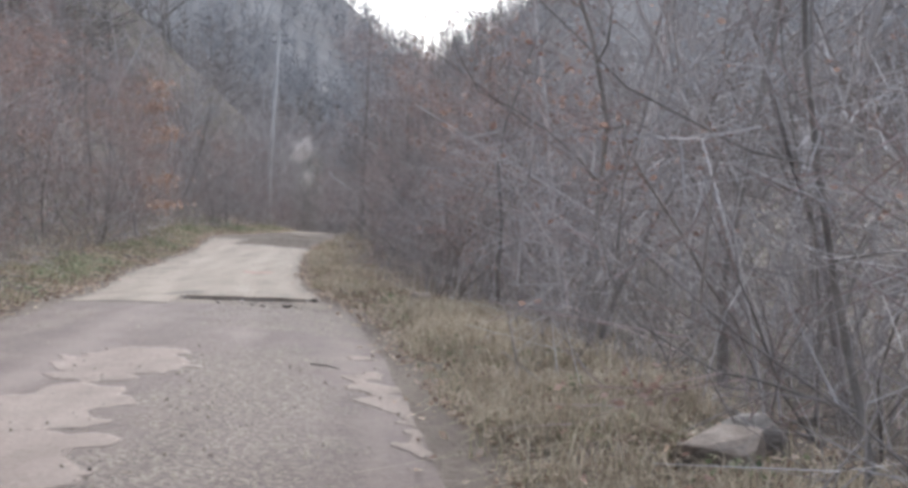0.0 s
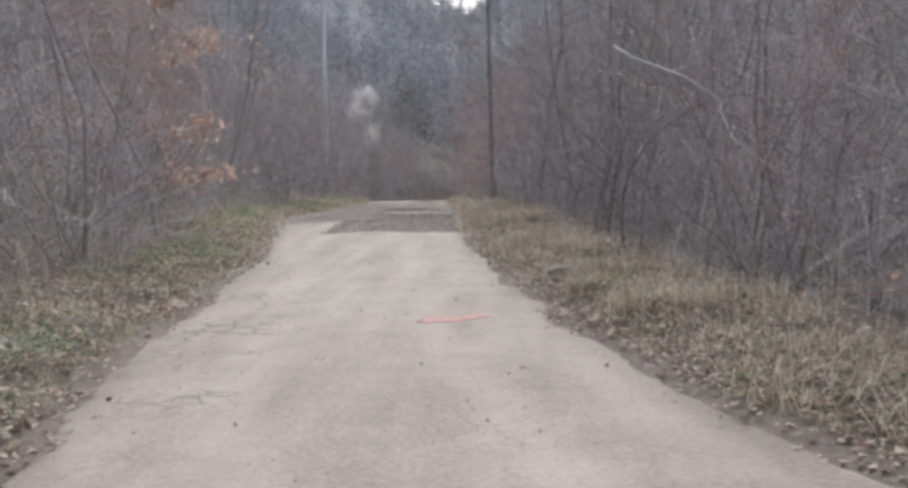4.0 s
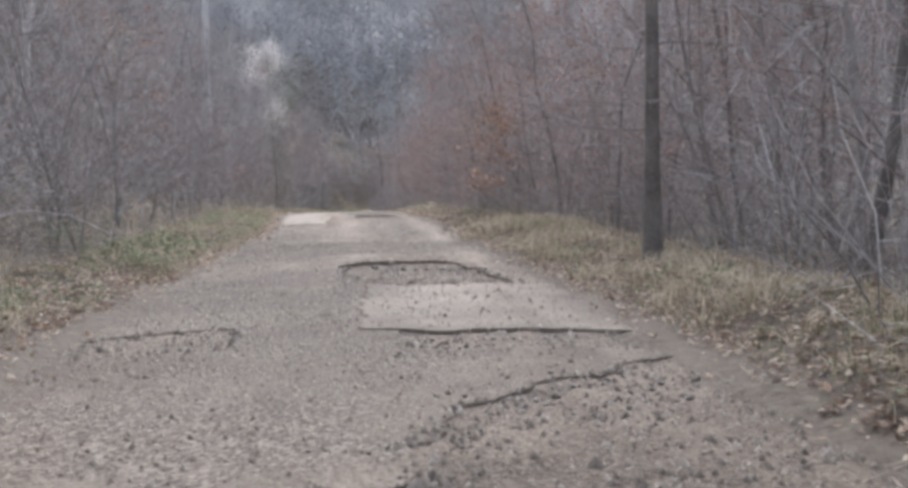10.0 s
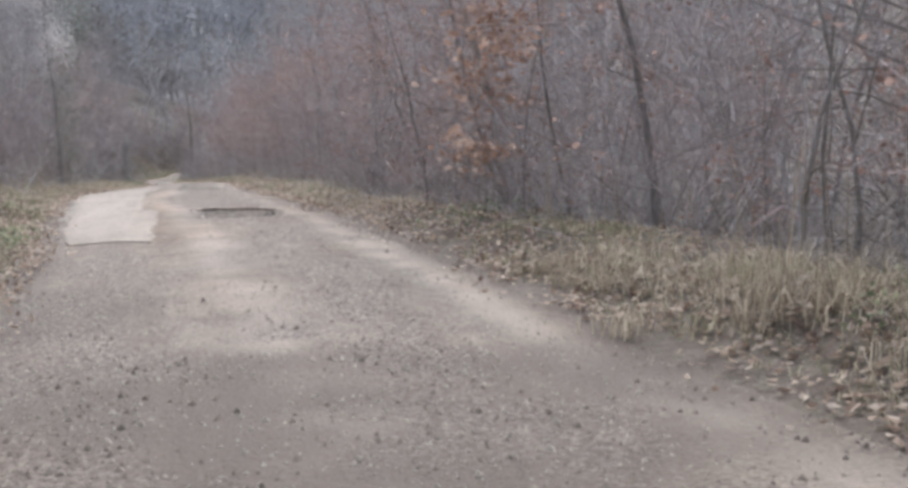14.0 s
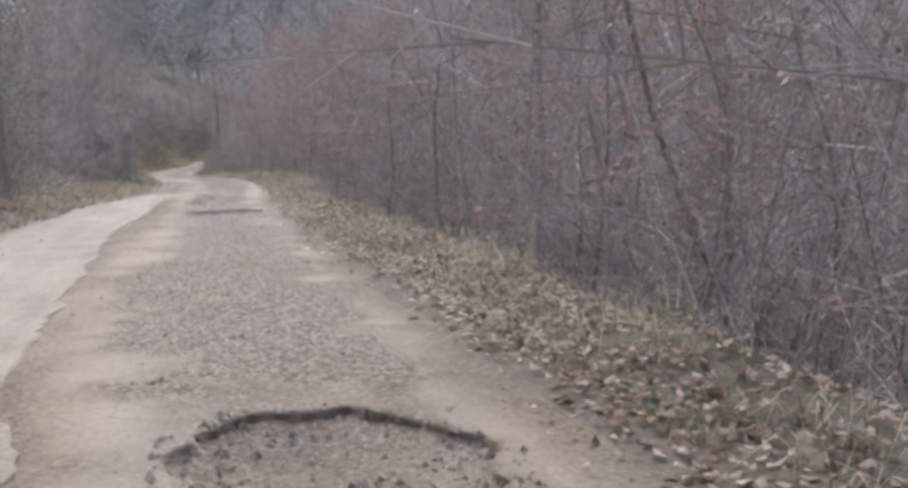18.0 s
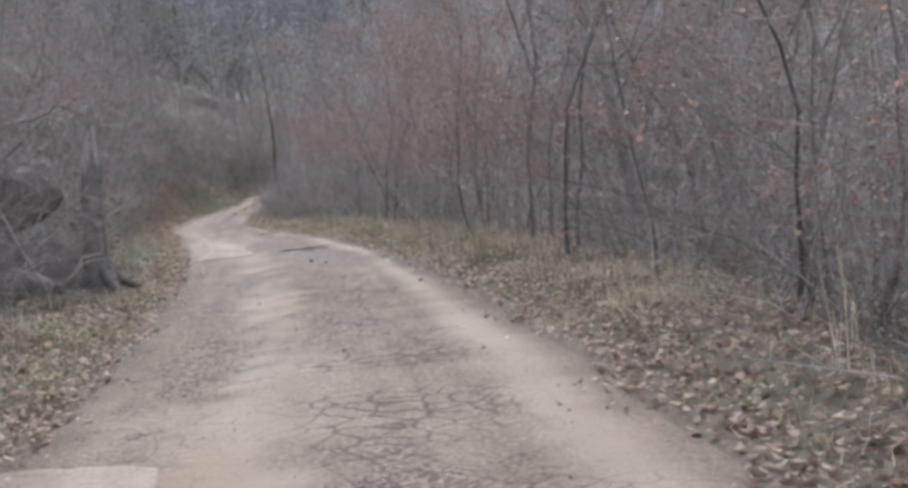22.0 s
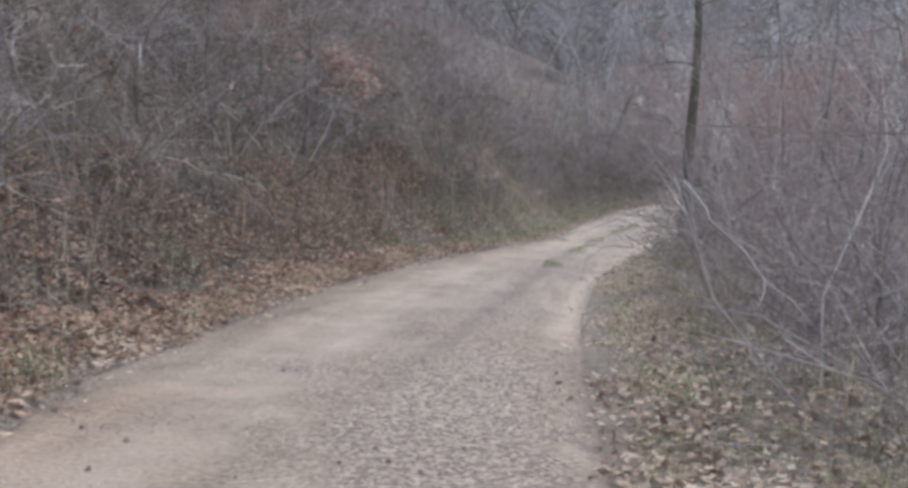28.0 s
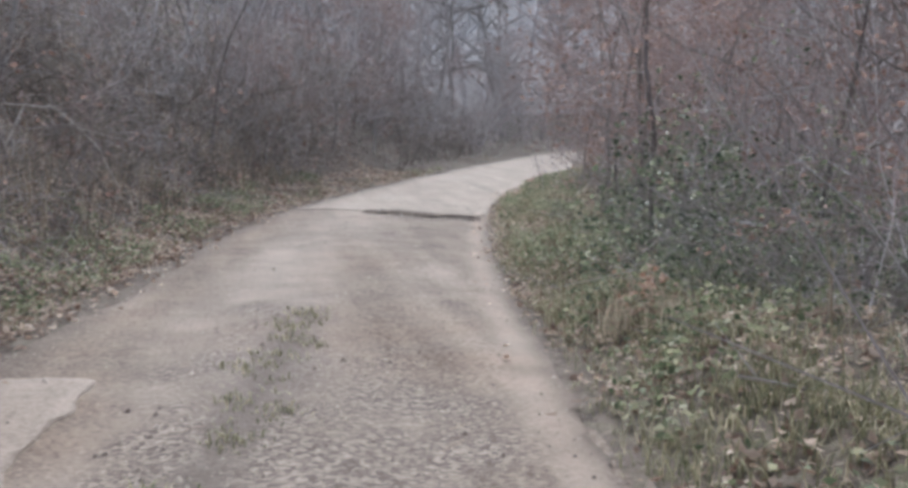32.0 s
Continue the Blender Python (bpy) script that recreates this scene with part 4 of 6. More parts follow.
BROWN = [tree_pieces(51 + i, h, g, twig=REDTWIG, leaf=BROWNLEAF, leaf_share=0.5, leaf_size=0.06, first=0.08, limbs=12, subs=6, twigs=6, spread=0.46, wobble=0.15) for i, (h, g) in enumerate([(5.5, 0.028), (6.8, 0.034)])]
BUSHES = [bush_pieces(71 + i, h, n, twig=t, splay=s) for i, (h, n, t, s) in enumerate([(4.2, 10, TWIG, 0.5), (3.4, 10, REDTWIG, 0.65), (4.8, 9, TWIG, 0.42), (3.0, 11, TWIG, 0.8), (3.8, 10, REDTWIG, 0.6)])]
KINDS = {
    "tall": ("bare_tree", TALL, "slender leafless tree with grey-brown bark", "tree", "trees along the road"),
    "young": ("young_tree", YOUNG, "thin young leafless tree in the roadside thicket", "tree", "young trees along the road"),
    "brown": ("brown_leaved_tree", BROWN, "young tree that keeps its withered red-brown leaves", "tree", "brown-leaved trees"),
    "bush": ("bare_bush", BUSHES, "leafless many-stemmed bush behind the grass verge", "bush", "bushes along the road"),
}
first_of = {}


deep_bushes = []


@functools.lru_cache(None)
def outline(kind, variant):
    """Every third corner of a plant, to see how far it reaches."""
    pts = []
    for _, me, _ in KINDS[kind][1][variant]:
        v = np.zeros(len(me.vertices) * 3, np.float32)
        me.vertices.foreach_get("co", v)
        pts.append(v.reshape(-1, 3)[::3])
    return np.concatenate(pts)


def over_road(kind, variant, at, turn, size):
    """True where a plant would hang low over the road."""
    v = outline(kind, variant) * size
    c, w = math.cos(radians(turn)), math.sin(radians(turn))
    x, y, z = at[0] + c * v[:, 0] - w * v[:, 1], at[1] + w * v[:, 0] + c * v[:, 1], at[2] + v[:, 2]
    return bool(((x > road_l(y) + 0.3) & (x < road_r(y) - 0.3) & (z < road_z(y) + 2.8)).any())


def put(kind, variant, x, y, turn, size, tilt=0.0, behind=False):
    name, meshes, label, category, group = KINDS[kind]
    variant %= len(meshes)
    at = spot(x, y)
    if kind == "bush" and behind:
        deep_bushes.append((variant, at, turn, size))
        return None
    for _ in range(8):
        if not over_road(kind, variant, at, turn, size):
            break
        at = spot(at[0] + (0.3 if at[0] > (road_l(at[1]) + road_r(at[1])) / 2 else -0.3), at[1])
    if (kind, variant) in first_of:
        ob = copy_thing(first_of[kind, variant], pose(*at, tilt, tilt * 0.6, turn) @ Matrix.Scale(size / first_of[kind, variant].scale[0], 4))
    else:
        ob = first_of[kind, variant] = plant(name, meshes[variant], at, turn, size, label, category, group)
    return ob


def brown_share(x, y):
    """Where the brown-leaved young trees stand thick."""
    on_right = x > road_r(y)
    return 0.5 * float((54 < y < 84) and on_right) + 0.34 * float((y >= 84) and on_right) + 0.12 * float(y < 60) + 0.14 * float(y < 45 and not on_right) + 0.10 * float(y >= 100)


y = -1.0
while y < 232:
    for side in (-1, 1):
        edge = float(road_l(y) if side < 0 else road_r(y))
        near = 1.7 if side < 0 and y < 120 else 0.95 if 64 < y < 97 else 1.2 if 40 < y < 120 else 1.4
        for lo, hi, mix in ((near, near + 1.3, ("bush", "bush", "young")), (near + 1.3, near + 3.6, ("young", "bush", "bush") if y % 3.5 < 1.7 else ("tall", "bush", "young")), (near + 3.6, near + 7.5, ("tall", "bush", "young"))):
            x = edge + side * rng.uniform(lo, hi)
            yy = y + rng.uniform(-0.9, 0.9)
            kind = mix[rng.integers(0, 3)]
            if kind != "tall" and rng.random() < brown_share(x, yy) * 1.6:
                kind = "brown"
            if lo > near + 3 and rng.random() < 0.45:
                continue
            if abs(x + 4.3) < 1.0 and abs(yy - 50.5) < 2.2 or abs(x + 7.5) < 1.2 and 147 < yy < 154:
                continue
            size = rng.uniform(0.75, 1.2)
            if side > 0 and 128 < yy < 151 and lo < near + 3:
                kind, size = "bush", 0.6 + 0.15 * (size - 0.75)
            put(kind, int(rng.integers(0, 9)), x, yy, rng.uniform(0, 360), size, rng.normal(0, 5), behind=lo > near + 3 or yy > 196)
    y += 1.75


# Dense bushes right behind the narrow verge of the bend, and brown-leaved ones further on.
for i in range(34):
    yy = 127 + 0.75 * i
    put("bush", int(rng.integers(0, 9)), float(road_r(yy)) + rng.uniform(1.8, 3.0), yy, rng.uniform(0, 360), rng.uniform(0.55, 0.8))
for i in range(16):
    yy = 163 + 1.4 * i
    put("brown", i, float(road_r(yy)) + rng.uniform(2.4, 4.5), yy, rng.uniform(0, 360), rng.uniform(0.7, 1.0))


# Undergrowth that closes the view into the wood on the low side.
for i in range(44):
    yy = 56 + 1.15 * i
    put("bush" if i % 5 else "brown", int(rng.integers(0, 9)), float(road_r(yy)) + rng.uniform(3.0, 6.5), yy, rng.uniform(0, 360), rng.uniform(0.8, 1.15), behind=True)
for i in range(34):
    yy = 55 + 1.45 * i
    put("bush", (0, 2, 3)[i % 3], float(road_r(yy)) + rng.uniform(2.0, 3.2), yy, rng.uniform(0, 360), rng.uniform(0.55, 0.85))
for i in range(22):
    yy = 129.5 + 0.9 * i
    put("bush", int(rng.integers(0, 9)), float(road_r(yy)) + rng.uniform(1.0, 1.6), yy, rng.uniform(0, 360), rng.uniform(0.28, 0.42))


for x, yy, size in ((-14.6, 87.0, 1.0), (-13.9, 82.0, 0.95), (-15.0, 89.5, 0.9), (-13.8, 76.0, 0.9), (-14.8, 84.5, 1.05), (0.3, 33.0, 1.25), (1.2, 38.0, 1.3), (-0.6, 42.0, 1.3), (1.6, 29.0, 1.2), (-1.2, 47.0, 1.3), (0.6, 45.0, 1.3), (2.2, 35.0, 1.3), (-2.0, 55.0, 1.3), (-2.4, 44.0, 1.25), (-2.9, 48.0, 1.3), (-1.6, 51.0, 1.35), (-0.4, 50.0, 1.35), (-3.0, 58.0, 1.4), (0.2, 56.0, 1.4), (1.0, 52.0, 1.35), (-2.2, 39.0, 1.15)):
    put("tall", int(rng.integers(0, 9)), x, yy, rng.uniform(0, 360), size)
for x, yy, size in ((-12.6, 88.0, 0.8), (-11.9, 87.4, 0.6), (-12.9, 89.8, 0.9), (-12.0, 90.6, 0.8), (-11.7, 88.6, 0.5)):
    put("bush", int(rng.integers(0, 9)), x, yy, rng.uniform(0, 360), size)


def side_spots(r, n, y0, y1, lo, hi, sides=(-1, 1)):
    y = r.uniform(y0, y1, n)
    s = r.choice(sides, n)
    d = lo + (hi - lo) * r.random(n)
    x = np.where(s < 0, road_l(y) - d, road_r(y) + d)
    return np.stack([x, y, ground_z(x, y)], 1), d, s


def stuff(name, v, f, material, label, category):
    return tagged(new(name, mesh_of(name, v, f, material)), label, category, kind="stuff")


def join(sets):
    vs, fs, n = [], [], 0
    for v, f in sets:
        vs.append(v), fs.append(f + n)
        n += len(v)
    return np.concatenate(vs), np.concatenate(fs)


# Bushes deep in the wood, joined.
def joined_bushes():
    shapes = []
    for pieces in BUSHES:
        sets = []
        for _, me, _ in pieces:
            v, f = np.zeros(len(me.vertices) * 3, np.float32), np.zeros(len(me.loops), np.int32)
            me.vertices.foreach_get("co", v)
            me.loops.foreach_get("vertex_index", f)
            sets.append((v.reshape(-1, 3).astype(float), f.reshape(-1, 4)))
        shapes.append(join(sets))
    made = []
    for k, (v, f) in enumerate(shapes):
        mine = [b for b in deep_bushes if b[0] == k]
        if mine:
            made.append(scattered(v, f, np.array([b[1] for b in mine]), np.radians([b[2] for b in mine]), np.array([b[3] for b in mine])))
    return join(made)


stuff("undergrowth", *joined_bushes(), BRUSH, "leafless bushes growing deep in the roadside wood", "undergrowth")

# Thicket between the trees.
sets = []
for i in range(8):
    r = np.random.default_rng(91 + i)
    v, f = join([one_stem(r, 2.9, 0.8, 0.5, 0.009, 6, 3, solid=False, wobble=0.22, lift=-0.05)[0] for _ in range(6)])
    n = 140
    p, d, s = side_spots(rng, n, 2, 212, 1.7, 7.0)
    sets.append(scattered(v, f, p, rng.uniform(0, 7, n), rng.uniform(0.5, 1.35, n)))
stuff("thicket", *clear_of_road(*join(sets)), BRUSH, "dense grey-brown leafless thicket beside the road", "undergrowth")

# Brambles and withered brush on the bank.
sets, leafy = [], []
for i in range(6):
    r = np.random.default_rng(191 + i)
    made = [one_stem(r, 2.0, 1.0, 0.5, 0.008, 6, 4, solid=False, wobble=0.3, lift=-0.16) for _ in range(7)]
    v, f = join([m[0] for m in made])
    p, d, s = side_spots(rng, 75, 118, 206, 0.9, 8.0, (-1,))
    p = p[~((p[:, 1] > 150) & (p[:, 1] < 168) & (d < 1.9))]
    n = len(p)
    turns, sizes = rng.uniform(0, 7, n), rng.uniform(0.6, 1.4, n)
    sets.append(scattered(v, f, p, turns, sizes))
    ends = np.concatenate([m[1] for m in made])
    lv, lf = leaves(r, ends[r.random(len(ends)) < 0.2], 0.065)
    leafy.append(scattered(lv, lf, p, turns, sizes))
stuff("bank_brush", *clear_of_road(*join(sets)), BANKBRUSH, "tangle of bare brambles and brush on the steep bank", "undergrowth")
stuff("withered_leaves", *clear_of_road(*join(leafy)), BROWNLEAF, "withered brown leaves hanging in the brush on the bank", "leaves")

# Wood further back, and the wooded hills.
def mid_tree(seed):
    r = np.random.default_rng(seed)
    t = Tubes()
    spine = limb(r, (0, 0, -0.2), (r.normal(0, 0.12), r.normal(0, 0.12), 1), 9.0, 5, 0.12, 0.02)
    t.add(spine, np.linspace(0.06, 0.01, 6), 4)
    q = r.uniform(0.06, 0.98, 20)
    a, d = along(spine, q)
    e = a + asides(r, d, 30, 85) * (3.6 * (1.15 - q) * r.uniform(0.6, 1.1, 20))[:, None] + (0, 0, 0.3)
    t.slivers(a, e, 0.035)
    s = r.random((20, 9, 1))
    b = (a[:, None] + (e - a)[:, None] * s).reshape(-1, 3)
    w = np.repeat((e - a) / np.linalg.norm(e - a, axis=1)[:, None], 9, 0)
    t.slivers(b, b + asides(r, w, 25, 85) * r.uniform(0.3, 1.2, (180, 1)) + (0, 0, 0.1), 0.017)
    return t.arrays()


sets = []
for i in range(6):
    v, f = mid_tree(111 + i)
    n = 130
    p = np.concatenate([side_spots(rng, 28, -5, 225, 5.5, 12, (-1,))[0], side_spots(rng, 44, -5, 225, 4.5, 12, (1,))[0], side_spots(rng, 40, -5, 245, 12, 30)[0], side_spots(rng, 18, 40, 135, 7, 18, (1,))[0]])
    sets.append(scattered(v, f, p, rng.uniform(0, 7, n), rng.uniform(0.7, 1.35, n)))
stuff("back_wood", *join(sets), BRUSH, "leafless woodland standing behind the roadside trees", "trees")


def far_tree(seed):
    r = np.random.default_rng(seed)
    t = Tubes()
    spine = limb(r, (0, 0, -0.3), (r.normal(0, 0.1), r.normal(0, 0.1), 1), 11, 3, 0.1, 0.02)
    t.add(spine, np.linspace(0.13, 0.03, 4), 3)
    q = r.uniform(0.12, 0.98, 20)
    a, d = along(spine, q)
    e = a + asides(r, d, 30, 85) * (4.8 * (1.15 - q) * r.uniform(0.6, 1.1, 20))[:, None]
    t.slivers(a, e, 0.2)
    return t.arrays()


sets, slopes = [], []
for i in range(4):
    v, f = far_tree(131 + i)
    p, d, s = side_spots(rng, 820, 0, 330, 27, 130)
    x, yy = rng.uniform(-190, 230, 700), rng.uniform(245, 450, 700)
    q = np.stack([x, yy, ground_z(x, yy)], 1)
    rx, ry = rng.uniform(-80, 70, 160), rng.uniform(285, 430, 160)
    q = np.concatenate([q, np.stack([rx, ry, ground_z(rx, ry)], 1)])
    q = q[(q[:, 0] < road_l(q[:, 1]) - 6) | (q[:, 0] > road_r(q[:, 1]) + 6)]
    # Trees past these bounds take the pale colour that stands in for haze.
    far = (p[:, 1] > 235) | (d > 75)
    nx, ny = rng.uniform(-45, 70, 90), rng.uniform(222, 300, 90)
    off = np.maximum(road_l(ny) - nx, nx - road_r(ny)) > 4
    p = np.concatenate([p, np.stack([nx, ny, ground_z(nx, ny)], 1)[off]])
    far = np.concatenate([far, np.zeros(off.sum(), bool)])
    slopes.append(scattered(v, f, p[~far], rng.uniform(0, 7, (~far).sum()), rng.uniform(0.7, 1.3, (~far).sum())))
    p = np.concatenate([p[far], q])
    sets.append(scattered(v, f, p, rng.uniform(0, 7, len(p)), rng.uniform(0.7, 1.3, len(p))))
stuff("far_wood", *join(sets), HAZEWOOD, "distant leafless wood on the hillsides", "trees")
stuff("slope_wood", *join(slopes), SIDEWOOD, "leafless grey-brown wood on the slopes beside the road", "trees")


# ---- grass, straw and fallen leaves on the verges ----
def blades(r, p, lo, hi, width, bend=0.5):
    n = len(p)
    h = r.uniform(lo, hi, n) * (0.6 + 0.8 * vnoise(p[:, 0], p[:, 1], 0.7, 51))
    a, t = r.uniform(0, 2 * np.pi, n), r.uniform(0.1, bend, n)
    side = np.stack([np.cos(a + 1.6), np.sin(a + 1.6), np.zeros(n)], 1) * width
    out = np.stack([np.cos(a), np.sin(a), np.zeros(n)], 1)
    up = np.array([[0, 0, 1.0]])
    m = p + up * (h * 0.6)[:, None] + out * (h * t * 0.4)[:, None]
    e = p + up * (h * (1 - 0.35 * t))[:, None] + out * (h * t * 1.2)[:, None]
    v = np.stack([p - side, p + side, m + side * 0.7, m - side * 0.7, e], 1).reshape(-1, 3)
    i = np.arange(n)[:, None] * 5
    return v, [i + [[0, 1, 2, 3]], i + [[3, 2, 4]]]


def on_verge(r, n, lo, hi, size, share, seed, y0=-6, y1=225, sides=(-1, 1)):
    p, d, s = side_spots(r, n, y0, y1, lo, hi, sides)
    keep = vnoise(p[:, 0], p[:, 1], size, seed) < share
    p = p[keep]
    p[:, 2] -= 0.02
    return p


def tufts(r, places, count, radius):
    p = np.repeat(places, count, 0)
    p[:, :2] += r.normal(0, radius, (len(p), 2))
    p[:, 2] = ground_z(p[:, 0], p[:, 1]) - 0.01
    return p


def ragged(p):
    """Drops what lies inside a wavering line along the road's edge."""
    off = np.maximum(road_l(p[:, 1]) - p[:, 0], p[:, 0] - road_r(p[:, 1]))
    line = 0.55 * vnoise(p[:, 0], p[:, 1], 0.9, 54) + 0.3 * vnoise(p[:, 0], p[:, 1], 0.25, 55) - 0.32
    return p[off > line + rng.exponential(0.06, len(p)) * np.where(rng.random(len(p)) < 0.5, -1, 1)]


def off_bank(p):
    return p[~((p[:, 0] < road_l(p[:, 1])) & (p[:, 1] > 124) & (road_l(p[:, 1]) - p[:, 0] > 0.5))]


def leafy_verge(p):
    """Thins the grass where the narrow verge lies under fallen leaves."""
    bare = (p[:, 0] > road_r(p[:, 1])) & (p[:, 1] > 64) & (p[:, 1] < 98)
    far = (p[:, 0] - road_r(p[:, 1])) > 1.1
    return off_bank(p[~(bare & (far | (rng.random(len(p)) < 0.7)))])


short = tufts(rng, leafy_verge(on_verge(rng, 15500, 0.15, 1.8, 1.3, 0.8, 61, -4, 196)), 9, 0.07)
short = np.concatenate([short, tufts(rng, on_verge(rng, 1500, 0.08, 0.95, 0.8, 0.85, 81, 157, 184, (1,)), 12, 0.08)])
stuff("verge_grass", *blades(rng, short, 0.05, 0.17, 0.0045, 1.5), GRASS, "short yellow-green winter grass on the verges", "grass")
tall = np.concatenate([on_verge(rng, 4600, 0.4, 2.4, 1.1, 0.36, 63), on_verge(rng, 2600, 0.35, 1.8, 0.9, 0.5, 64, 20, 76, (1,)), on_verge(rng, 1500, 0.6, 2.0, 0.9, 0.42, 66, 80, 128, (1,)), on_verge(rng, 2000, 0.3, 1.9, 0.9, 0.75, 79, 2, 17, (1,))])
tall = tufts(rng, leafy_verge(off_bank(tall)), 12, 0.11)
stuff("dry_grass", *blades(rng, tall, 0.06, 0.32, 0.0045, 2.6), STRAW, "dry straw-coloured grass in patches on the verges", "grass")
p = np.concatenate([ragged(on_verge(rng, 165000, -0.2, 1.8, 2.0, 0.99, 65, -2, 192)), on_verge(rng, 52000, -0.06, 0.75, 0.7, 0.7, 68, -2, 192), on_verge(rng, 40000, 1.8, 4.0, 2.0, 0.95, 65, -2, 192), on_verge(rng, 2600, -0.35, 0.0, 0.5, 0.5, 69, -2, 186)])
on_road = (p[:, 0] > road_l(p[:, 1])) & (p[:, 0] < road_r(p[:, 1]))
p[on_road, 2] = bed_z(p[on_road, 0], p[on_road, 1]) - 0.015
lv, lf = leaves(rng, p + rng.uniform(0.0, 0.05, (len(p), 1)) * [[0, 0, 1]] + (0, 0, 0.025), 0.068, 0.0, flat=True)
bank = on_verge(rng, 30000, 0.0, 4.5, 3.0, 0.9, 67, 124, 185, (-1,))
bv, bf = leaves(rng, bank + (0, 0, 0.05), 0.07, 0.0, flat=True)
carpet = ragged(on_verge(rng, 26000, -0.1, 2.3, 2.5, 0.8, 97, 126, 155, (-1,)))
stuff("leaf_carpet", *leaves(rng, carpet + rng.uniform(0.02, 0.09, (len(carpet), 1)) * [[0, 0, 1]], 0.075, 0.0, flat=True), RUSTLEAF, "thick carpet of rust-brown fallen leaves under the bank", "leaves")
stuff("leaf_litter", *join([(lv, lf), (bv, bf)]), LITTER, "fallen brown leaves on the verges and the bank", "leaves")

# Green weeds near the road, and pale dead stalks on the bank.
p = np.concatenate([on_verge(rng, 1100, 0.15, 1.5, 0.9, 0.36, 73, 0, 160), on_verge(rng, 650, 0.25, 1.5, 0.9, 0.5, 78, 12, 66, (-1,)), on_verge(rng, 720, 0.1, 1.5, 0.8, 0.6, 74, 158, 190, (1,)), on_verge(rng, 520, 0.2, 1.5, 0.9, 0.6, 75, 150, 186, (-1,))])
p = np.repeat(p, 26, 0) + rng.normal(0, 1, (26 * len(p), 3)) * (0.10, 0.10, 0.0)
p[:, 2] = ground_z(p[:, 0], p[:, 1]) + rng.uniform(0.02, 0.2, len(p))
stuff("green_weeds", *clear_of_road(*leaves(rng, p, 0.05, 0.2), gap=0.05), WEED, "low green weeds among the grass and fallen leaves", "weeds")
p = np.concatenate([on_verge(rng, 5200, 1.0, 5.5, 2.0, 0.8, 76, 124, 186, (-1,)), on_verge(rng, 3600, 0.9, 2.8, 2.0, 0.7, 77, 0, 186)])
stuff("dead_stalks", *blades(rng, p, 0.4, 1.1, 0.0045, 0.5), STRAW, "thin pale dead stalks standing in the brush", "stalks")

# Tall tufts of straw that stand out of the verge.
def straw_tuft(seed, count, lo, hi):
    r = np.random.default_rng(seed)
    p = np.stack([r.normal(0, 0.1, count), r.normal(0, 0.1, count), np.full(count, -0.03)], 1)
    v, f = blades(r, p, lo, hi, 0.0042, 0.9)
    return mesh_of("straw_tuft", v, f, STRAW)


TUFT_SPOTS = [(-4.3, 39.4), (-4.15, 38.5), (-3.95, 37.7), (-4.95, 53.2), (-4.9, 55.3), (-4.9, 52.5), (-4.55, 48.0), (-5.15, 57.9), (-5.25, 60.1), (-5.0, 57.0), (-4.1, 34.0), (-3.4, 33.5), (-2.9, 26.1), (-3.6, 33.8),
              (-5.6, 90.7), (-5.3, 105.4), (-4.7, 110.3), (-4.5, 109.5), (-5.65, 168.9), (0.2, 11.8), (0.75, 11.3)]
TUFTS = [straw_tuft(401 + i, 70, 0.22 + 0.03 * i, 0.45 + 0.05 * i) for i in range(4)]
for i, (x, y) in enumerate(TUFT_SPOTS):
    for k in range(2):
        at = spot(x + rng.normal(0, 0.2), y + rng.normal(0, 0.35))
        tuft = tagged(new("straw_tuft", TUFTS[(i + k) % 4]), "tall dry straw tuft standing on the grass verge", "grass tuft", "straw tufts on the verge")
        tuft.matrix_basis = pose(*at, 0, 0, rng.uniform(0, 360)) @ Matrix.Scale(rng.uniform(0.7, 1.15), 4)

# Withered grass that hangs over the edge of the ledge.
yy = rng.uniform(153.5, 165.0, 420)
yy = yy[vnoise(yy, yy * 0, 0.9, 98) > 0.4]
xx = road_l(yy) - rng.normal(1.72, 0.1, len(yy))
q = tufts(rng, np.stack([xx, yy, ground_z(xx, yy)], 1), 6, 0.06)
stuff("ledge_grass", *blades(rng, q, 0.05, 0.2, 0.004, 2.8), STRAW, "pale withered grass hanging over a ledge of the bank", "grass")

# ---- loose stones on the worn stretches ----
OCTA = np.array([(1, 0.2, -0.4), (-1, -0.1, -0.4), (-0.2, 0.8, -0.4), (0.1, -0.9, -0.4), (0.2, 0.1, 0.7)], float)
OCTF = np.array([(0, 2, 4), (2, 1, 4), (1, 3, 4), (3, 0, 4)])
y = np.concatenate([rng.uniform(-2, 188, 120000), rng.uniform(42, 61, 26000)])
n = len(y)
x = road_l(y) + (road_r(y) - road_l(y)) * rng.uniform(-0.04, 1.04, n)
bare = np.minimum(crust_field(x, y), 0.5 - wear_at(x, y))
covered = np.zeros(n, bool)
for poly in SLABS:
    covered |= inside(poly, x, y) > -0.02
keep = ((bare < 0.02) & ~covered) | (rng.random(n) < np.where((y > 42) & (y < 66), 0.4, 0.12))
x, y, bare, covered = x[keep], y[keep], bare[keep], covered[keep]
z = bed_z(x, y) + np.where(covered, 0.012, np.where(crust_field(x, y) > 0, 0.0, -0.009)) + np.where(crust_field(x, y) < 0, hole_depth(x, y), 0)
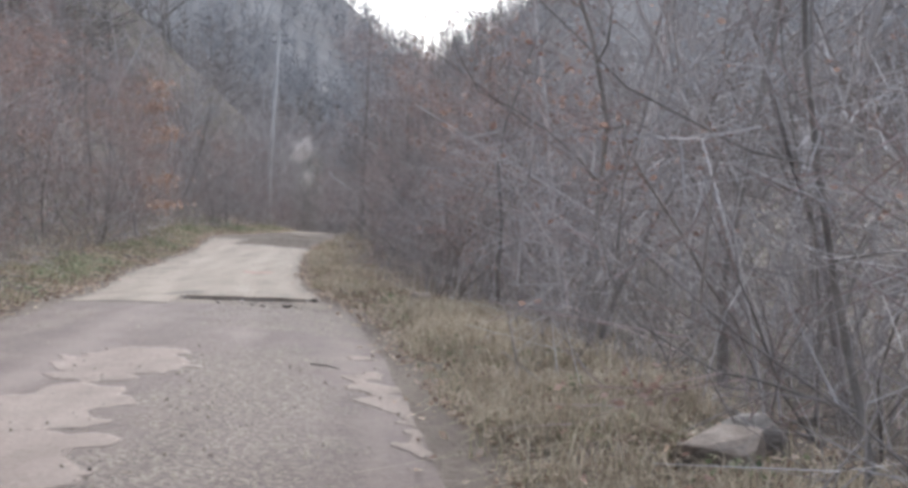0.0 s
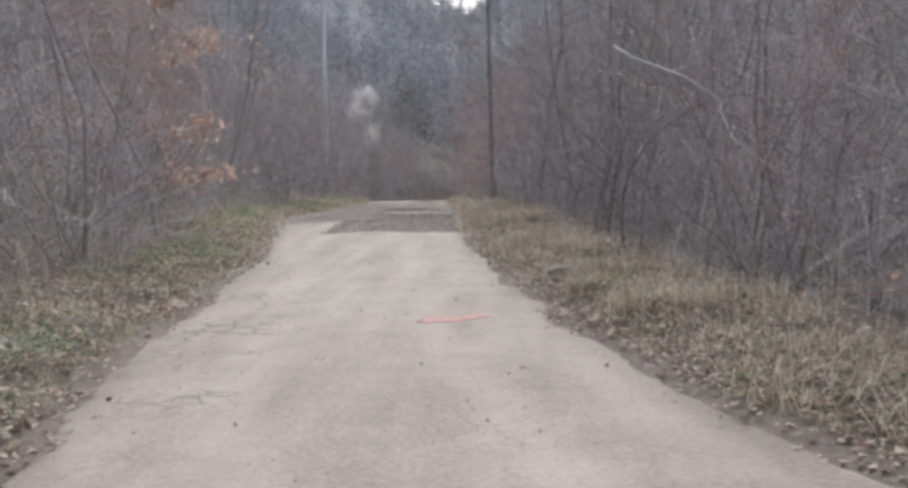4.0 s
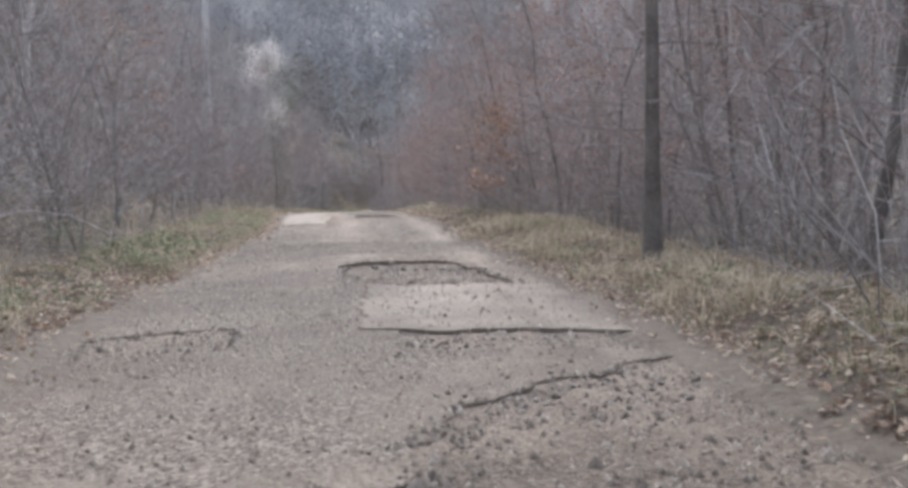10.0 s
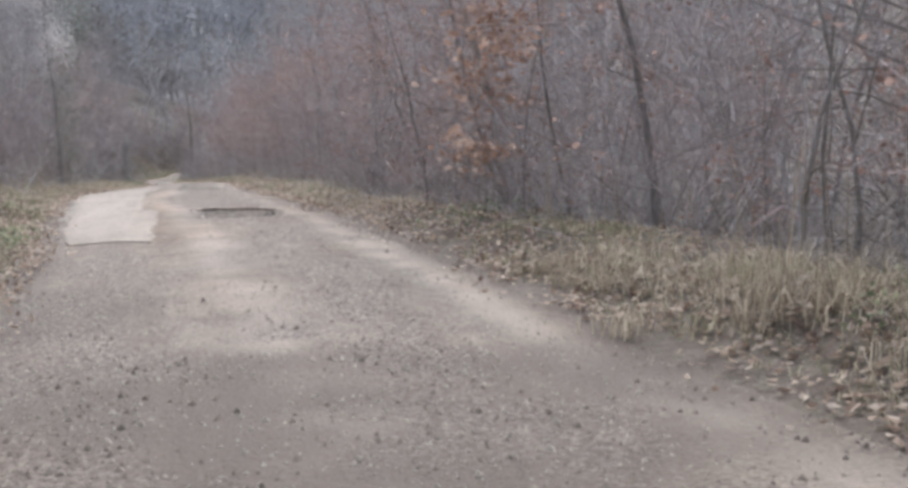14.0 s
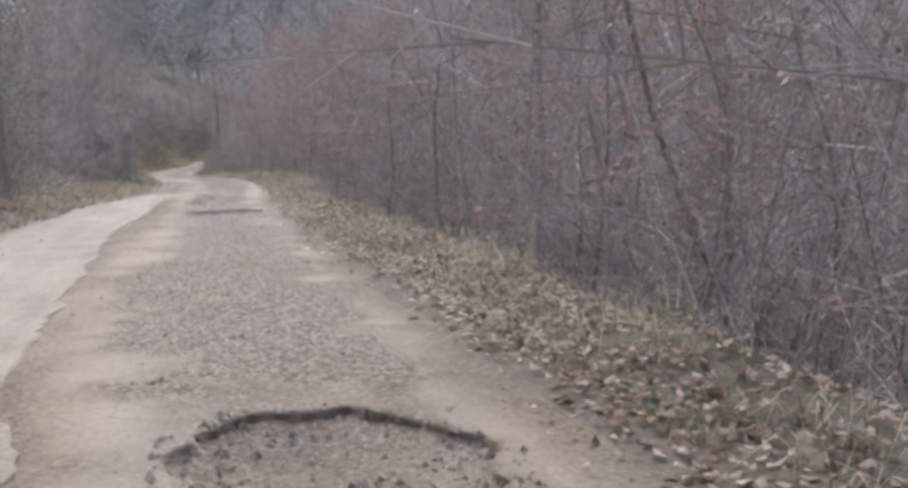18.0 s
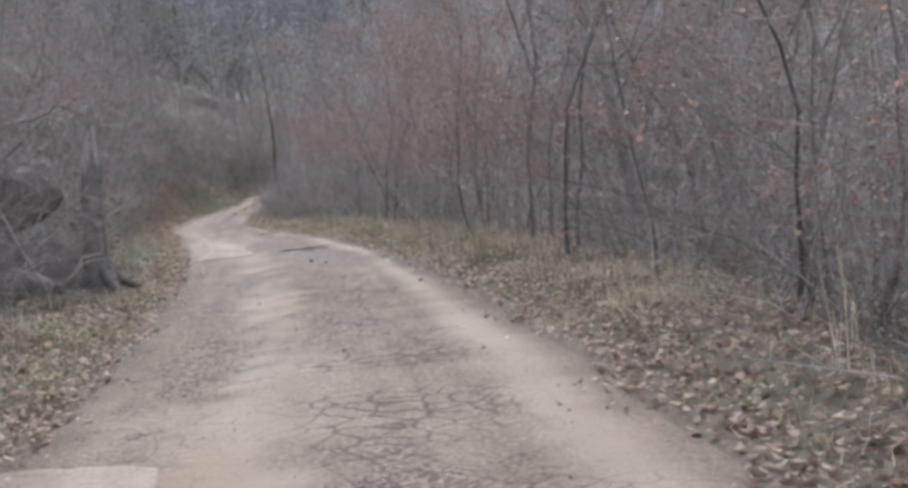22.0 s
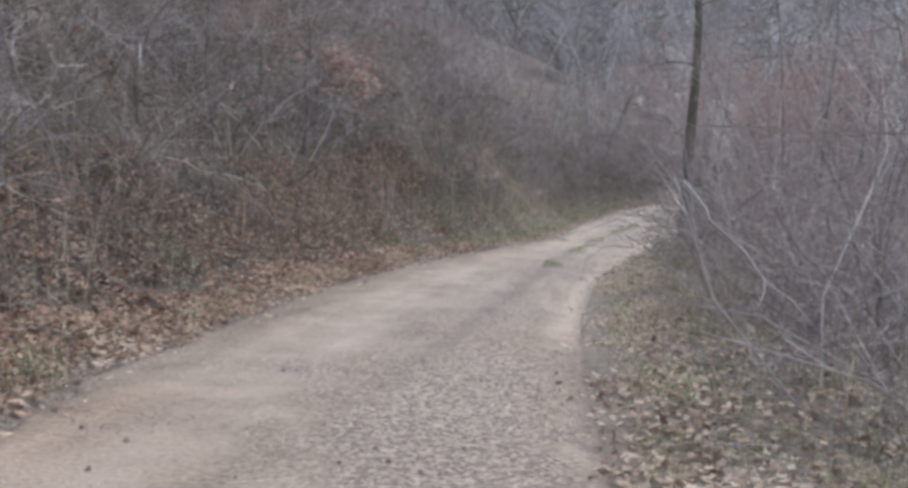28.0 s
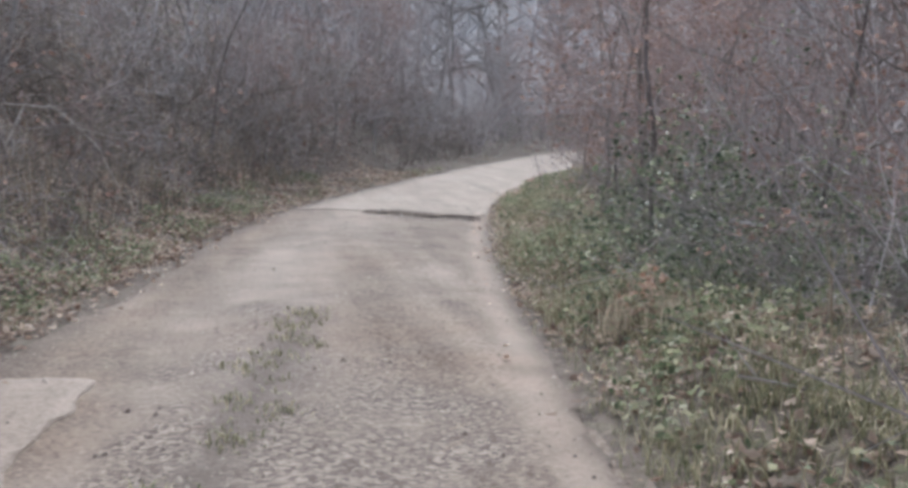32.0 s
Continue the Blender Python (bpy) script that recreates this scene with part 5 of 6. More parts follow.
ex, ed, es = side_spots(rng, 26000, -2, 188, -0.25, 0.38)
ex = ex[vnoise(ex[:, 0], ex[:, 1], 0.8, 56) > 0.3]
inner = (ex[:, 0] > road_l(ex[:, 1])) & (ex[:, 0] < road_r(ex[:, 1]))
x, y, z = np.r_[x, ex[:, 0]], np.r_[y, ex[:, 1]], np.r_[z, np.where(inner, bed_z(ex[:, 0], ex[:, 1]), ex[:, 2] + 0.004)]
size = rng.lognormal(np.log(np.where((y > 42) & (y < 58), 0.0105, 0.0085)), 0.5, len(x)).clip(0.005, 0.035)
stuff("road_stones", *scattered(OCTA, OCTF, np.stack([x, y, z + size * 0.15], 1), rng.uniform(0, 7, len(x)), size), STONES, "loose grey gravel stones on the broken road", "gravel")

# Tufts of grass along the middle of the road.
n = 300
yy = rng.uniform(150, 171, n)
xx = np.interp(yy, [150, 152, 162, 169, 171], [-9.9, -9.75, -8.85, -7.8, -7.5]) + rng.normal(0, 0.10, n)
keep = vnoise(xx, yy, 1.1, 91) > 0.42
p = np.stack([xx, yy, bed_z(xx, yy)], 1)[keep]
q = np.repeat(p, 13, 0)
q[:, :2] += rng.normal(0, 0.05, (len(q), 2))
for x0, y0 in ((-7.81, 167.7), (-8.05, 167.2), (-8.4, 164.4), (-8.3, 165.2)):
    more = np.stack([rng.normal(x0, 0.06, 70), rng.normal(y0, 0.14, 70), np.zeros(70)], 1)
    more[:, 2] = bed_z(more[:, 0], more[:, 1])
    q = np.concatenate([q, more])
stuff("middle_grass", *blades(rng, q, 0.018, 0.065, 0.0045, 1.8), GRASS, "low withered grass growing along the middle of the road", "grass")

# Broken chunks along the rims of the holes and slabs.
px, py = [], []
for poly in [h for h, _ in HOLES]:
    ring = np.array(poly + poly[:1], float)
    for (ax, ay), (bx, by) in zip(ring[:-1], ring[1:]):
        k = max(2, int(26 * math.hypot(bx - ax, by - ay)))
        s = rng.random(k)
        px.append(ax + (bx - ax) * s + rng.normal(0, 0.09, k))
        py.append(ay + (by - ay) * s + rng.normal(0, 0.09, k))
    span = np.ptp(ring, axis=0)
    k = int(230 * span[0] * span[1])
    px.append(ring[:, 0].min() + span[0] * rng.random(k))
    py.append(ring[:, 1].min() + span[1] * rng.random(k))
x, y = np.concatenate(px), np.concatenate(py)
keep = (x > road_l(y) + 0.1) & (x < road_r(y) - 0.1)
x, y = x[keep], y[keep]
near_rim = np.abs(crust_field(x, y)) < 0.08
low = crust_field(x, y) < 0
x, y, low = x[low | near_rim], y[low | near_rim], low[low | near_rim]
z = bed_z(x, y) + np.where(low, hole_depth(x, y) - 0.005, 0.004)
size = rng.lognormal(np.log(np.where(np.abs(crust_field(x, y)) < 0.15, 0.019, 0.014)), 0.5, len(x)).clip(0.007, 0.07)
stuff("broken_asphalt", *scattered(OCTA, OCTF, np.stack([x, y, z], 1), rng.uniform(0, 7, len(x)), size), RUBBLE, "small broken chunks of asphalt along the hole rims", "rubble")


# ---- single things ----
def rock(x, y, size, seed, flat=0.7, label="rough grey-brown rock lying on the verge", material=ROCK, cut=(0.5, 0.8)):
    bm = bmesh.new()
    bmesh.ops.create_icosphere(bm, subdivisions=3, radius=1)
    r = np.random.default_rng(seed)
    cuts = [(Vector(r.normal(0, 1, 3)).normalized(), r.uniform(*cut)) for _ in range(9)]
    for v in bm.verts:
        for nrm, far in cuts:
            over = v.co.dot(nrm) - far
            if over > 0:
                v.co -= nrm * over * 0.9
        v.co *= 1 + 0.10 * noise.noise(v.co * 2.2 + Vector((seed, 0, 0)))
        v.co = Vector((v.co.x * size, v.co.y * size * 0.8, v.co.z * size * flat))
    me = bpy.data.meshes.new("rock")
    bm.to_mesh(me)
    bm.free()
    me.materials.append(material)
    ob = tagged(new("rock", me), label, "rock", "rocks on the verge")
    ob.matrix_basis = pose(x, y, float(ground_z(x, y)) + size * flat * 0.35, 0, 0, seed * 40)
    return ob


big = rock(1.52, 5.95, 0.33, 1, 0.75, "large flat-topped brown rock lying in the verge grass", cut=(0.36, 0.62))
big.rotation_euler = (radians(14), radians(-16), radians(30))
rock(1.98, 6.75, 0.24, 8, 0.8, "dark grey rock leaning behind a paler one", BOULDER)
rock(1.2, 6.0, 0.05, 2, 0.7, "small pale stone in the verge grass")
rock(-0.45, 17.9, 0.27, 3, 0.8)
rock(-0.02, 17.3, 0.17, 4)
rock(-3.42, 29.6, 0.22, 5, 0.5)
rock(-1.0, 18.6, 0.09, 6)


# Broken chunks of asphalt and stone below the rims of the larger holes.
def chunk_mesh(seed):
    bm = bmesh.new()
    bmesh.ops.create_icosphere(bm, subdivisions=1, radius=1)
    r = np.random.default_rng(seed)
    cuts = [(Vector(r.normal(0, 1, 3)).normalized(), r.uniform(0.45, 0.75)) for _ in range(6)]
    for v in bm.verts:
        for nrm, far in cuts:
            v.co -= nrm * max(v.co.dot(nrm) - far, 0) * 0.95
        v.co = Vector((v.co.x * 1.25, v.co.y, v.co.z * 0.6))
    me = bpy.data.meshes.new("asphalt_chunk")
    bm.to_mesh(me)
    bm.free()
    me.materials.append(CHUNK)
    return me


CHUNKS = [chunk_mesh(701 + i) for i in range(5)]


def chunks(count, line, spread, lo, hi):
    """Chunks strewn along a line across the road."""
    line = np.array(line, float)
    for k in range(count):
        q = rng.random() * (len(line) - 1)
        a = line[int(q)] + (line[int(q) + 1] - line[int(q)]) * (q - int(q))
        x, y = np.array([a[0] + rng.normal(0, spread)]), np.array([a[1] - abs(rng.normal(0, spread)) - 0.05])
        if x[0] > road_r(y)[0] - 0.1:
            continue
        size = float(np.clip(rng.lognormal(math.log(lo), 0.45), lo * 0.6, hi))
        z = float(bed_z(x, y)[0]) + (float(hole_depth(x, y)[0]) - 0.009 if crust_field(x, y)[0] < 0 else 0.0) + size * 0.25
        ob = tagged(new("asphalt_chunk", CHUNKS[k % 5]), "angular grey chunk of broken asphalt on the road", "asphalt chunk", "chunks by the holes")
        ob.matrix_basis = pose(float(x[0]), float(y[0]), z, rng.uniform(-15, 15), rng.uniform(-15, 15), rng.uniform(0, 360)) @ Matrix.Scale(size, 4)


chunks(46, [(-4.4, 18.7), (-3.9, 18.85), (-3.45, 19.35), (-2.8, 19.5), (-2.35, 19.7)], 0.13, 0.026, 0.08)
chunks(14, [(-3.2, 17.6), (-2.2, 17.9)], 0.3, 0.022, 0.06)
chunks(40, [(-7.0, 43.4), (-6.3, 44.7), (-5.4, 45.2), (-4.7, 44.0)], 0.4, 0.021, 0.055)
chunks(34, [(-7.6, 52.9), (-7.0, 53.4), (-6.3, 53.1), (-5.9, 51.9)], 0.3, 0.021, 0.05)
chunks(16, [(-7.0, 46.7), (-5.4, 46.6)], 0.12, 0.02, 0.045)

# A tall dark trunk at the verge.
trunk, crown, ends = bare_tree(201, 12.0, 0.1, first=0.4, limbs=9, subs=4, twigs=8, spread=0.25, lean=0.0, wobble=0.012)
plant("dark_tree", [("trunk", mesh_of("trunk", *trunk, DARKBARK, sharp=False), "straight dark wet trunk"), ("crown", crown_mesh(crown, TWIG), "")], spot(-4.17, 50.6), 40, 1.0,
      "tall straight tree with a dark bare trunk", "tree")

# Trees that keep sprays of orange leaves.
def leafy_sprays(name, foot, height, girth, seed, sprays, label, leaf=ORANGELEAF):
    pieces = tree_pieces(seed, height, girth, twig=REDTWIG, first=0.15, limbs=12, subs=5, twigs=7, spread=0.36, lean=0.02)
    r = np.random.default_rng(seed)
    base = np.array(spot(*foot))
    for x, y, z, size in sprays:
        tip = np.array([x, y, z]) - base
        start = np.array([0, 0, max(tip[2] - 0.6, 0.5)])
        t = Tubes()
        bow = np.array([start + (tip - start) * s + (0, 0, 0.25 * math.sin(3.1 * s)) for s in np.linspace(0, 1, 6)])
        t.add(bow, np.linspace(0.02, 0.005, 6), 4)
        a = np.repeat(bow[2:], 7, 0)
        e = a + r.normal(0, 1, (len(a), 3)) * (size, size, size * 0.45)
        t.slivers(a, e, 0.007)
        pieces.append(("branch", mesh_of("branch", *t.arrays(), REDTWIG), ""))
        p = np.repeat(np.concatenate([e, (a + e) / 2]), 3, 0)
        pieces.append(("foliage", mesh_of("foliage", *leaves(r, p + r.normal(0, 0.06, p.shape), 0.12), leaf), "orange withered leaves"))
    return plant(name, pieces, tuple(base), 0, 1.0, label, "tree")


leafy_sprays("oak_tree", (-10.4, 36.6), 6.5, 0.06, 211, [(-9.5, 36.6, 3.9, 0.35), (-9.0, 36.0, 2.3, 0.35), (-9.2, 35.5, 0.8, 0.33), (-9.25, 36.0, 0.0, 0.33), (-9.8, 36.2, 3.2, 0.3)], "young oak with sprays of orange withered leaves")
leafy_sprays("beech_tree", (-4.1, 65.7), 6.0, 0.05, 213, [(-4.7, 65.3, -0.55, 0.4), (-4.8, 65.2, -1.35, 0.35), (-4.5, 65.5, 0.3, 0.4), (-4.0, 66.2, 0.0, 0.4)], "young beech that keeps sprays of orange leaves")
leafy_sprays("beech_tree", (-14.9, 153.4), 5.0, 0.05, 215, [(-14.2, 153.0, -5.8, 0.4), (-14.6, 152.6, -5.5, 0.4), (-13.9, 153.6, -6.0, 0.3)], "small beech with orange leaves on the bank")


# Trees and bushes overgrown with ivy and the white seed heads of wild clematis.
def cloud(r, n, centres, spread):
    c = np.asarray(centres, float)
    return c[r.integers(0, len(c), n)] + r.normal(0, 1, (n, 3)) * spread


def overgrown(name, at, height, girth, seed, label, fluff=(), ivy=(), lean=0.05, size=0.075, bark=BARK, n_fluff=420, n_ivy=1500, first=0.12, wide=0.2, tight=1.0):
    trunk, crown, ends = bare_tree(seed, height, girth, first=first, limbs=14, subs=6, twigs=8, spread=wide, lean=lean, wobble=0.04)
    r = np.random.default_rng(seed)
    pieces = [("trunk", mesh_of("trunk", *trunk, bark, sharp=False), ""), ("crown", crown_mesh(crown, TWIG), "")]
    if len(fluff):
        puffs = np.repeat(cloud(r, n_fluff // 2, fluff, (0.26 * tight, 0.26 * tight, 0.34 * tight)), 26, 0)
        puffs += r.normal(0, 1, puffs.shape) * (size * 1.1, size * 1.1, size * 1.5)
        pieces.append(("clematis", mesh_of("clematis", *leaves(r, puffs, size * 0.5, 0.1), FLUFF), "fluffy white clematis seed heads"))
    if len(ivy):
        pieces.append(("ivy", mesh_of("ivy", *leaves(r, cloud(r, int(n_ivy * 2.4), ivy, (0.26 * tight, 0.26 * tight, 0.36)), 0.038, 0.4), IVY), "dark green ivy leaves"))
    return plant(name, pieces, at, 0, 1.0, label, "tree" if height > 5 else "bush")


overgrown("overgrown_tree", spot(-12.0, 89.2), 7.6, 0.09, 221, "dark tree overgrown with ivy and white wild clematis", [(-0.5, 0, 6.9), (-0.1, 0.2, 6.6), (-0.7, 0, 6.4), (-0.2, 0.1, 7.1), (0.1, -0.3, 4.7)],
          [(0.1, 0, h) for h in np.arange(0.3, 6.5, 0.5)] + [(0.6, 0.2, 4.6), (0.7, 0, 5.4), (0.8, 0, 4.9), (0.75, 0.1, 5.8), (0.9, 0, 5.2), (0.5, 0, 6.1), (0.6, 0, 3.9), (-0.5, 0, 3.4), (0.5, 0, 2.4), (-0.5, 0.2, 1.5), (0.4, -0.3, 1.0)], size=0.13, n_fluff=520, n_ivy=5200, wide=0.3)
overgrown("overgrown_tree", spot(-7.3, 152.5), 10.0, 0.135, 223, "tree with a thick brown trunk and pale withered climbers", [(-0.2, -0.2, h) for h in (2.2, 3.0, 3.6, 4.4, 5.0, 5.8, 6.6)], [(0, 0, 0.8), (0.1, 0, 1.6)],
          lean=0.03, bark=MOSSBARK, n_fluff=80, n_ivy=150, first=0.35, tight=0.7)
overgrown("overgrown_bush", spot(-6.5, 157.9), 4.9, 0.055, 225, "tall bush covered by ivy and white clematis", [(0.3, 0, 2.7), (0.35, 0, 3.1), (0.25, 0.1, 2.3), (0.45, 0.1, 2.3), (0.7, 0, 1.95), (0.9, 0, 1.8), (0.2, 0, 2.05)], [(0, 0, h) for h in (0.3, 0.7, 1.1, 1.5, 1.9, 2.3)],
          wide=0.3, tight=0.5, n_fluff=300, n_ivy=900)
overgrown("overgrown_bush", spot(-6.5, 159.2), 4.2, 0.05, 226, "tall bush covered by ivy and white clematis", [(-0.22, 0.1, 1.45), (-0.04, 0.1, 1.55), (-0.12, 0.1, 1.27), (-0.04, 0.1, 0.97), (-0.38, 0.1, 1.27), (-0.42, 0.1, 0.85), (-0.1, 0.1, 1.8)], [(0, 0, h) for h in (0.4, 0.8, 1.2)] + [(0.4, 0.3, 0.8), (-0.2, 0, 0.5)], wide=0.4, n_fluff=70, n_ivy=800, tight=0.3)
overgrown("overgrown_bush", spot(-5.2, 164.5), 3.8, 0.045, 227, "bush with ivy and a few white clematis seed heads", [(-0.2, 0, 2.4), (0.3, 0, 2.0)], [(0, 0, h) for h in (0.5, 1.0, 1.6, 2.0)] + [(0.5, 0.3, 1.0)], wide=0.42, n_fluff=100, n_ivy=900, tight=0.7)


# Green brambles over the verge.
def bramble(x, y, size, seed):
    r = np.random.default_rng(seed)
    pieces, ends = [], []
    for _ in range(9):
        (v, f), e = one_stem(r, 1.9, 0.9, 0.35, 0.007, 7, 5, wobble=0.25, lift=-0.13, solid=False)
        pieces.append(("stem", mesh_of("stem", v, f, TWIG), ""))
        ends.append(e)
    e = np.concatenate(ends)
    e = np.repeat(e, 9, 0) + r.normal(0, 0.12, (9 * len(e), 3))
    e = e[vnoise(e[:, 0] + e[:, 2], e[:, 1] - 0.7 * e[:, 2], 0.4, seed) > 0.57]
    pieces.append(("foliage", mesh_of("foliage", *leaves(r, e[e[:, 2] > 0], 0.062, 0.2), BRAMBLE), "green bramble leaves"))
    return plant("bramble_bush", pieces, spot(x, y), seed * 50, size, "low bramble bush that is still green", "bush", "brambles on the verge")


for i, (x, y, s) in enumerate([(-3.9, 169.5, 0.8), (-3.8, 171.5, 1.1), (-3.7, 173.2, 0.75), (-2.5, 175.0, 1.0), (-2.4, 177.4, 0.8), (-1.3, 179.5, 0.9), (-1.2, 182.0, 0.8), (-3.9, 167.4, 0.7), (0.5, 184.5, 1.0), (-2.6, 173.5, 1.2), (-7.6, 146.0, 0.6), (-7.9, 142.5, 0.55), (-5.0, 166.0, 0.4), (-4.7, 168.0, 0.4), (-4.5, 169.3, 0.35), (-16.0, 150.0, 0.9), (-15.5, 157.0, 1.0), (-13.4, 165.0, 0.9), (-16.2, 143.0, 0.9), (-4.6, 170.6, 0.35), (-4.4, 172.2, 0.4), (-3.9, 174.4, 0.4), (-3.4, 176.2, 0.4), (-4.1, 171.4, 0.5), (-3.2, 172.6, 0.6), (-12.6, 38.0, 0.5), (-11.2, 47.0, 0.4), (-11.4, 54.0, 0.4)]):
    bramble(x, y, s, 301 + i)


# Concrete pole of a power line.
def pole(x, y, height):
    root = new("utility_pole")
    t = Tubes()
    t.add([(0, 0, -0.4), (0, 0, height * 0.5), (0, 0, height)], [0.19, 0.155, 0.115], 10)
    part("mast", mesh_of("mast", *t.arrays(), CONCRETE, sharp=False), root)
    for h in (0.3, 0.9):
        t = Tubes()
        t.add([(-0.75, 0, height - h), (0.75, 0, height - h)], [0.04, 0.04], 6)
        part("crossarm", mesh_of("crossarm", *t.arrays(), IRON), root)
    root.matrix_basis = pose(*spot(x, y), 0, 1.0, 20)
    return tagged(root, "tall pale concrete power pole above the trees", "pole")


pole(-15.5, 92.2, 15.6)

# A stick on the road, red crumbs of brick, a fallen branch.
t = Tubes()
t.add(limb(np.random.default_rng(3), (0, 0, 0), (1, 0.1, 0.0), 0.34, 4, 0.12, 0), np.linspace(0.010, 0.005, 5), 5)
ob = tagged(new("stick", mesh_of("stick", *t.arrays(), DARKBARK)), "short dark stick lying on the road", "stick")
ob.matrix_basis = pose(-1.25, 10.5, float(bed_z(np.array([-1.1]), np.array([10.5]))[0]) + 0.012, 0, 0, -8)
RED_SPOT = [(-4.95, 26.5), (-4.35, 26.6), (-4.3, 26.95), (-4.7, 26.85), (-5.0, 26.9)]
v, f = sheet(lambda x, y: inside(RED_SPOT, x, y, 0.09, 77), lambda x, y: bed_z(x, y) + 0.016, 0.01, 26.2, 27.2, -5.3, -4.0, 0.05)
part("brick_dust", mesh_of("brick_dust", v, f, RED), road, "patch of reddish brick dust")


# Pale dead branches caught in the brush.
def dead_branch(points, girth, seed, label="pale dead branch caught in the brush"):
    r = np.random.default_rng(seed)
    p = np.array(points, float)
    s = np.linspace(0, len(p) - 1, 9)
    line = np.stack([np.interp(s, range(len(p)), p[:, c]) for c in range(3)], 1)
    line[1:-1] += r.normal(0, 0.05, (7, 3))
    t = Tubes()
    t.add(line - line[0], np.linspace(girth, girth * 0.35, 9), 5)
    root = new("dead_branch", mesh_of("dead_branch", *t.arrays(), TWIG, sharp=False))
    root.location = line[0]
    for q in (0.3, 0.5, 0.65, 0.8, 0.9):
        a, d = along(line - line[0], [q])
        t = Tubes()
        t.add(limb(r, a[0], asides(r, d, 25, 50)[0], r.uniform(0.3, 0.8), 3, 0.15, 0.03), np.linspace(girth * 0.4, 0.003, 4), 3)
        part("twig", mesh_of("twig", *t.arrays(), TWIG), root)
    return tagged(root, label, "branch")


dead_branch([(-4.13, 171.5, -9.47), (-3.69, 171.0, -9.5), (-3.33, 170.6, -9.59), (-2.9, 169.9, -9.75)], 0.022, 1, "long pale branch lying over the green brambles")
dead_branch([(-8.44, 139.8, -6.8), (-7.78, 139.3, -7.5), (-7.1, 138.8, -8.1)], 0.018, 2)
dead_branch([(-4.6, 119.5, -4.1), (-4.25, 118.4, -4.35), (-3.79, 117.7, -4.8), (-3.6, 117.4, -5.6)], 0.01, 3)
dead_branch([(1.95, 8.6, 1.61), (2.54, 8.2, 1.42), (2.9, 8.0, 1.4), (3.4, 7.8, 1.1)], 0.011, 4)
dead_branch([(-4.9, 85.0, -2.03), (-4.68, 84.5, -2.12), (-4.3, 84.0, -2.3)], 0.012, 9)
dead_branch([(-8.1, 24.2, 0.33), (-7.6, 24.0, 0.23), (-7.2, 23.9, 0.1)], 0.011, 10)
dead_branch([(-3.06, 27.0, 1.37), (-2.34, 26.0, 0.87), (-1.9, 25.6, 0.2)], 0.016, 5)
dead_branch([(-2.98, 33.0, 1.36), (-2.5, 32.4, 1.36), (-2.1, 32.0, 1.3), (-1.6, 31.7, 0.9)], 0.018, 6)

# An old leaning tree in the hollow beside the road.
trunk, crown, ends = bare_tree(231, 10.5, 0.15, first=0.25, limbs=13, subs=6, twigs=8, spread=0.34, lean=0.02, wobble=0.05)
old = plant("old_tree", [("trunk", mesh_of("trunk", *trunk, BARK, sharp=False), ""), ("crown", crown_mesh(crown, TWIG), "")], spot(-1.75, 107.9), 0, 1.0, "thick old tree leaning towards the road", "tree")
old.matrix_basis = pose(*spot(-1.75, 107.9), 0, -8, 30)


# Boulders and a broken stump at the foot of the bank.
for x, y, size, seed, flat in ((-12.2, 105.6, 0.72, 21, 0.9), (-11.6, 104.7, 0.42, 22, 0.8), (-12.9, 106.8, 0.95, 23, 1.0), (-11.9, 106.9, 0.55, 24, 1.1), (-13.4, 105.4, 0.6, 25, 0.8)):
    rock(x, y, size, seed, flat, "large grey-brown boulder at the foot of the bank", BOULDER)

rock(-11.5, 105.7, 0.55, 31, 1.0, "large grey-brown boulder at the foot of the bank", BOULDER).location.z = -4.72
rock(-11.8, 106.1, 0.62, 32, 0.95, "grey boulder lodged on top of another", BOULDER).location.z = -3.85


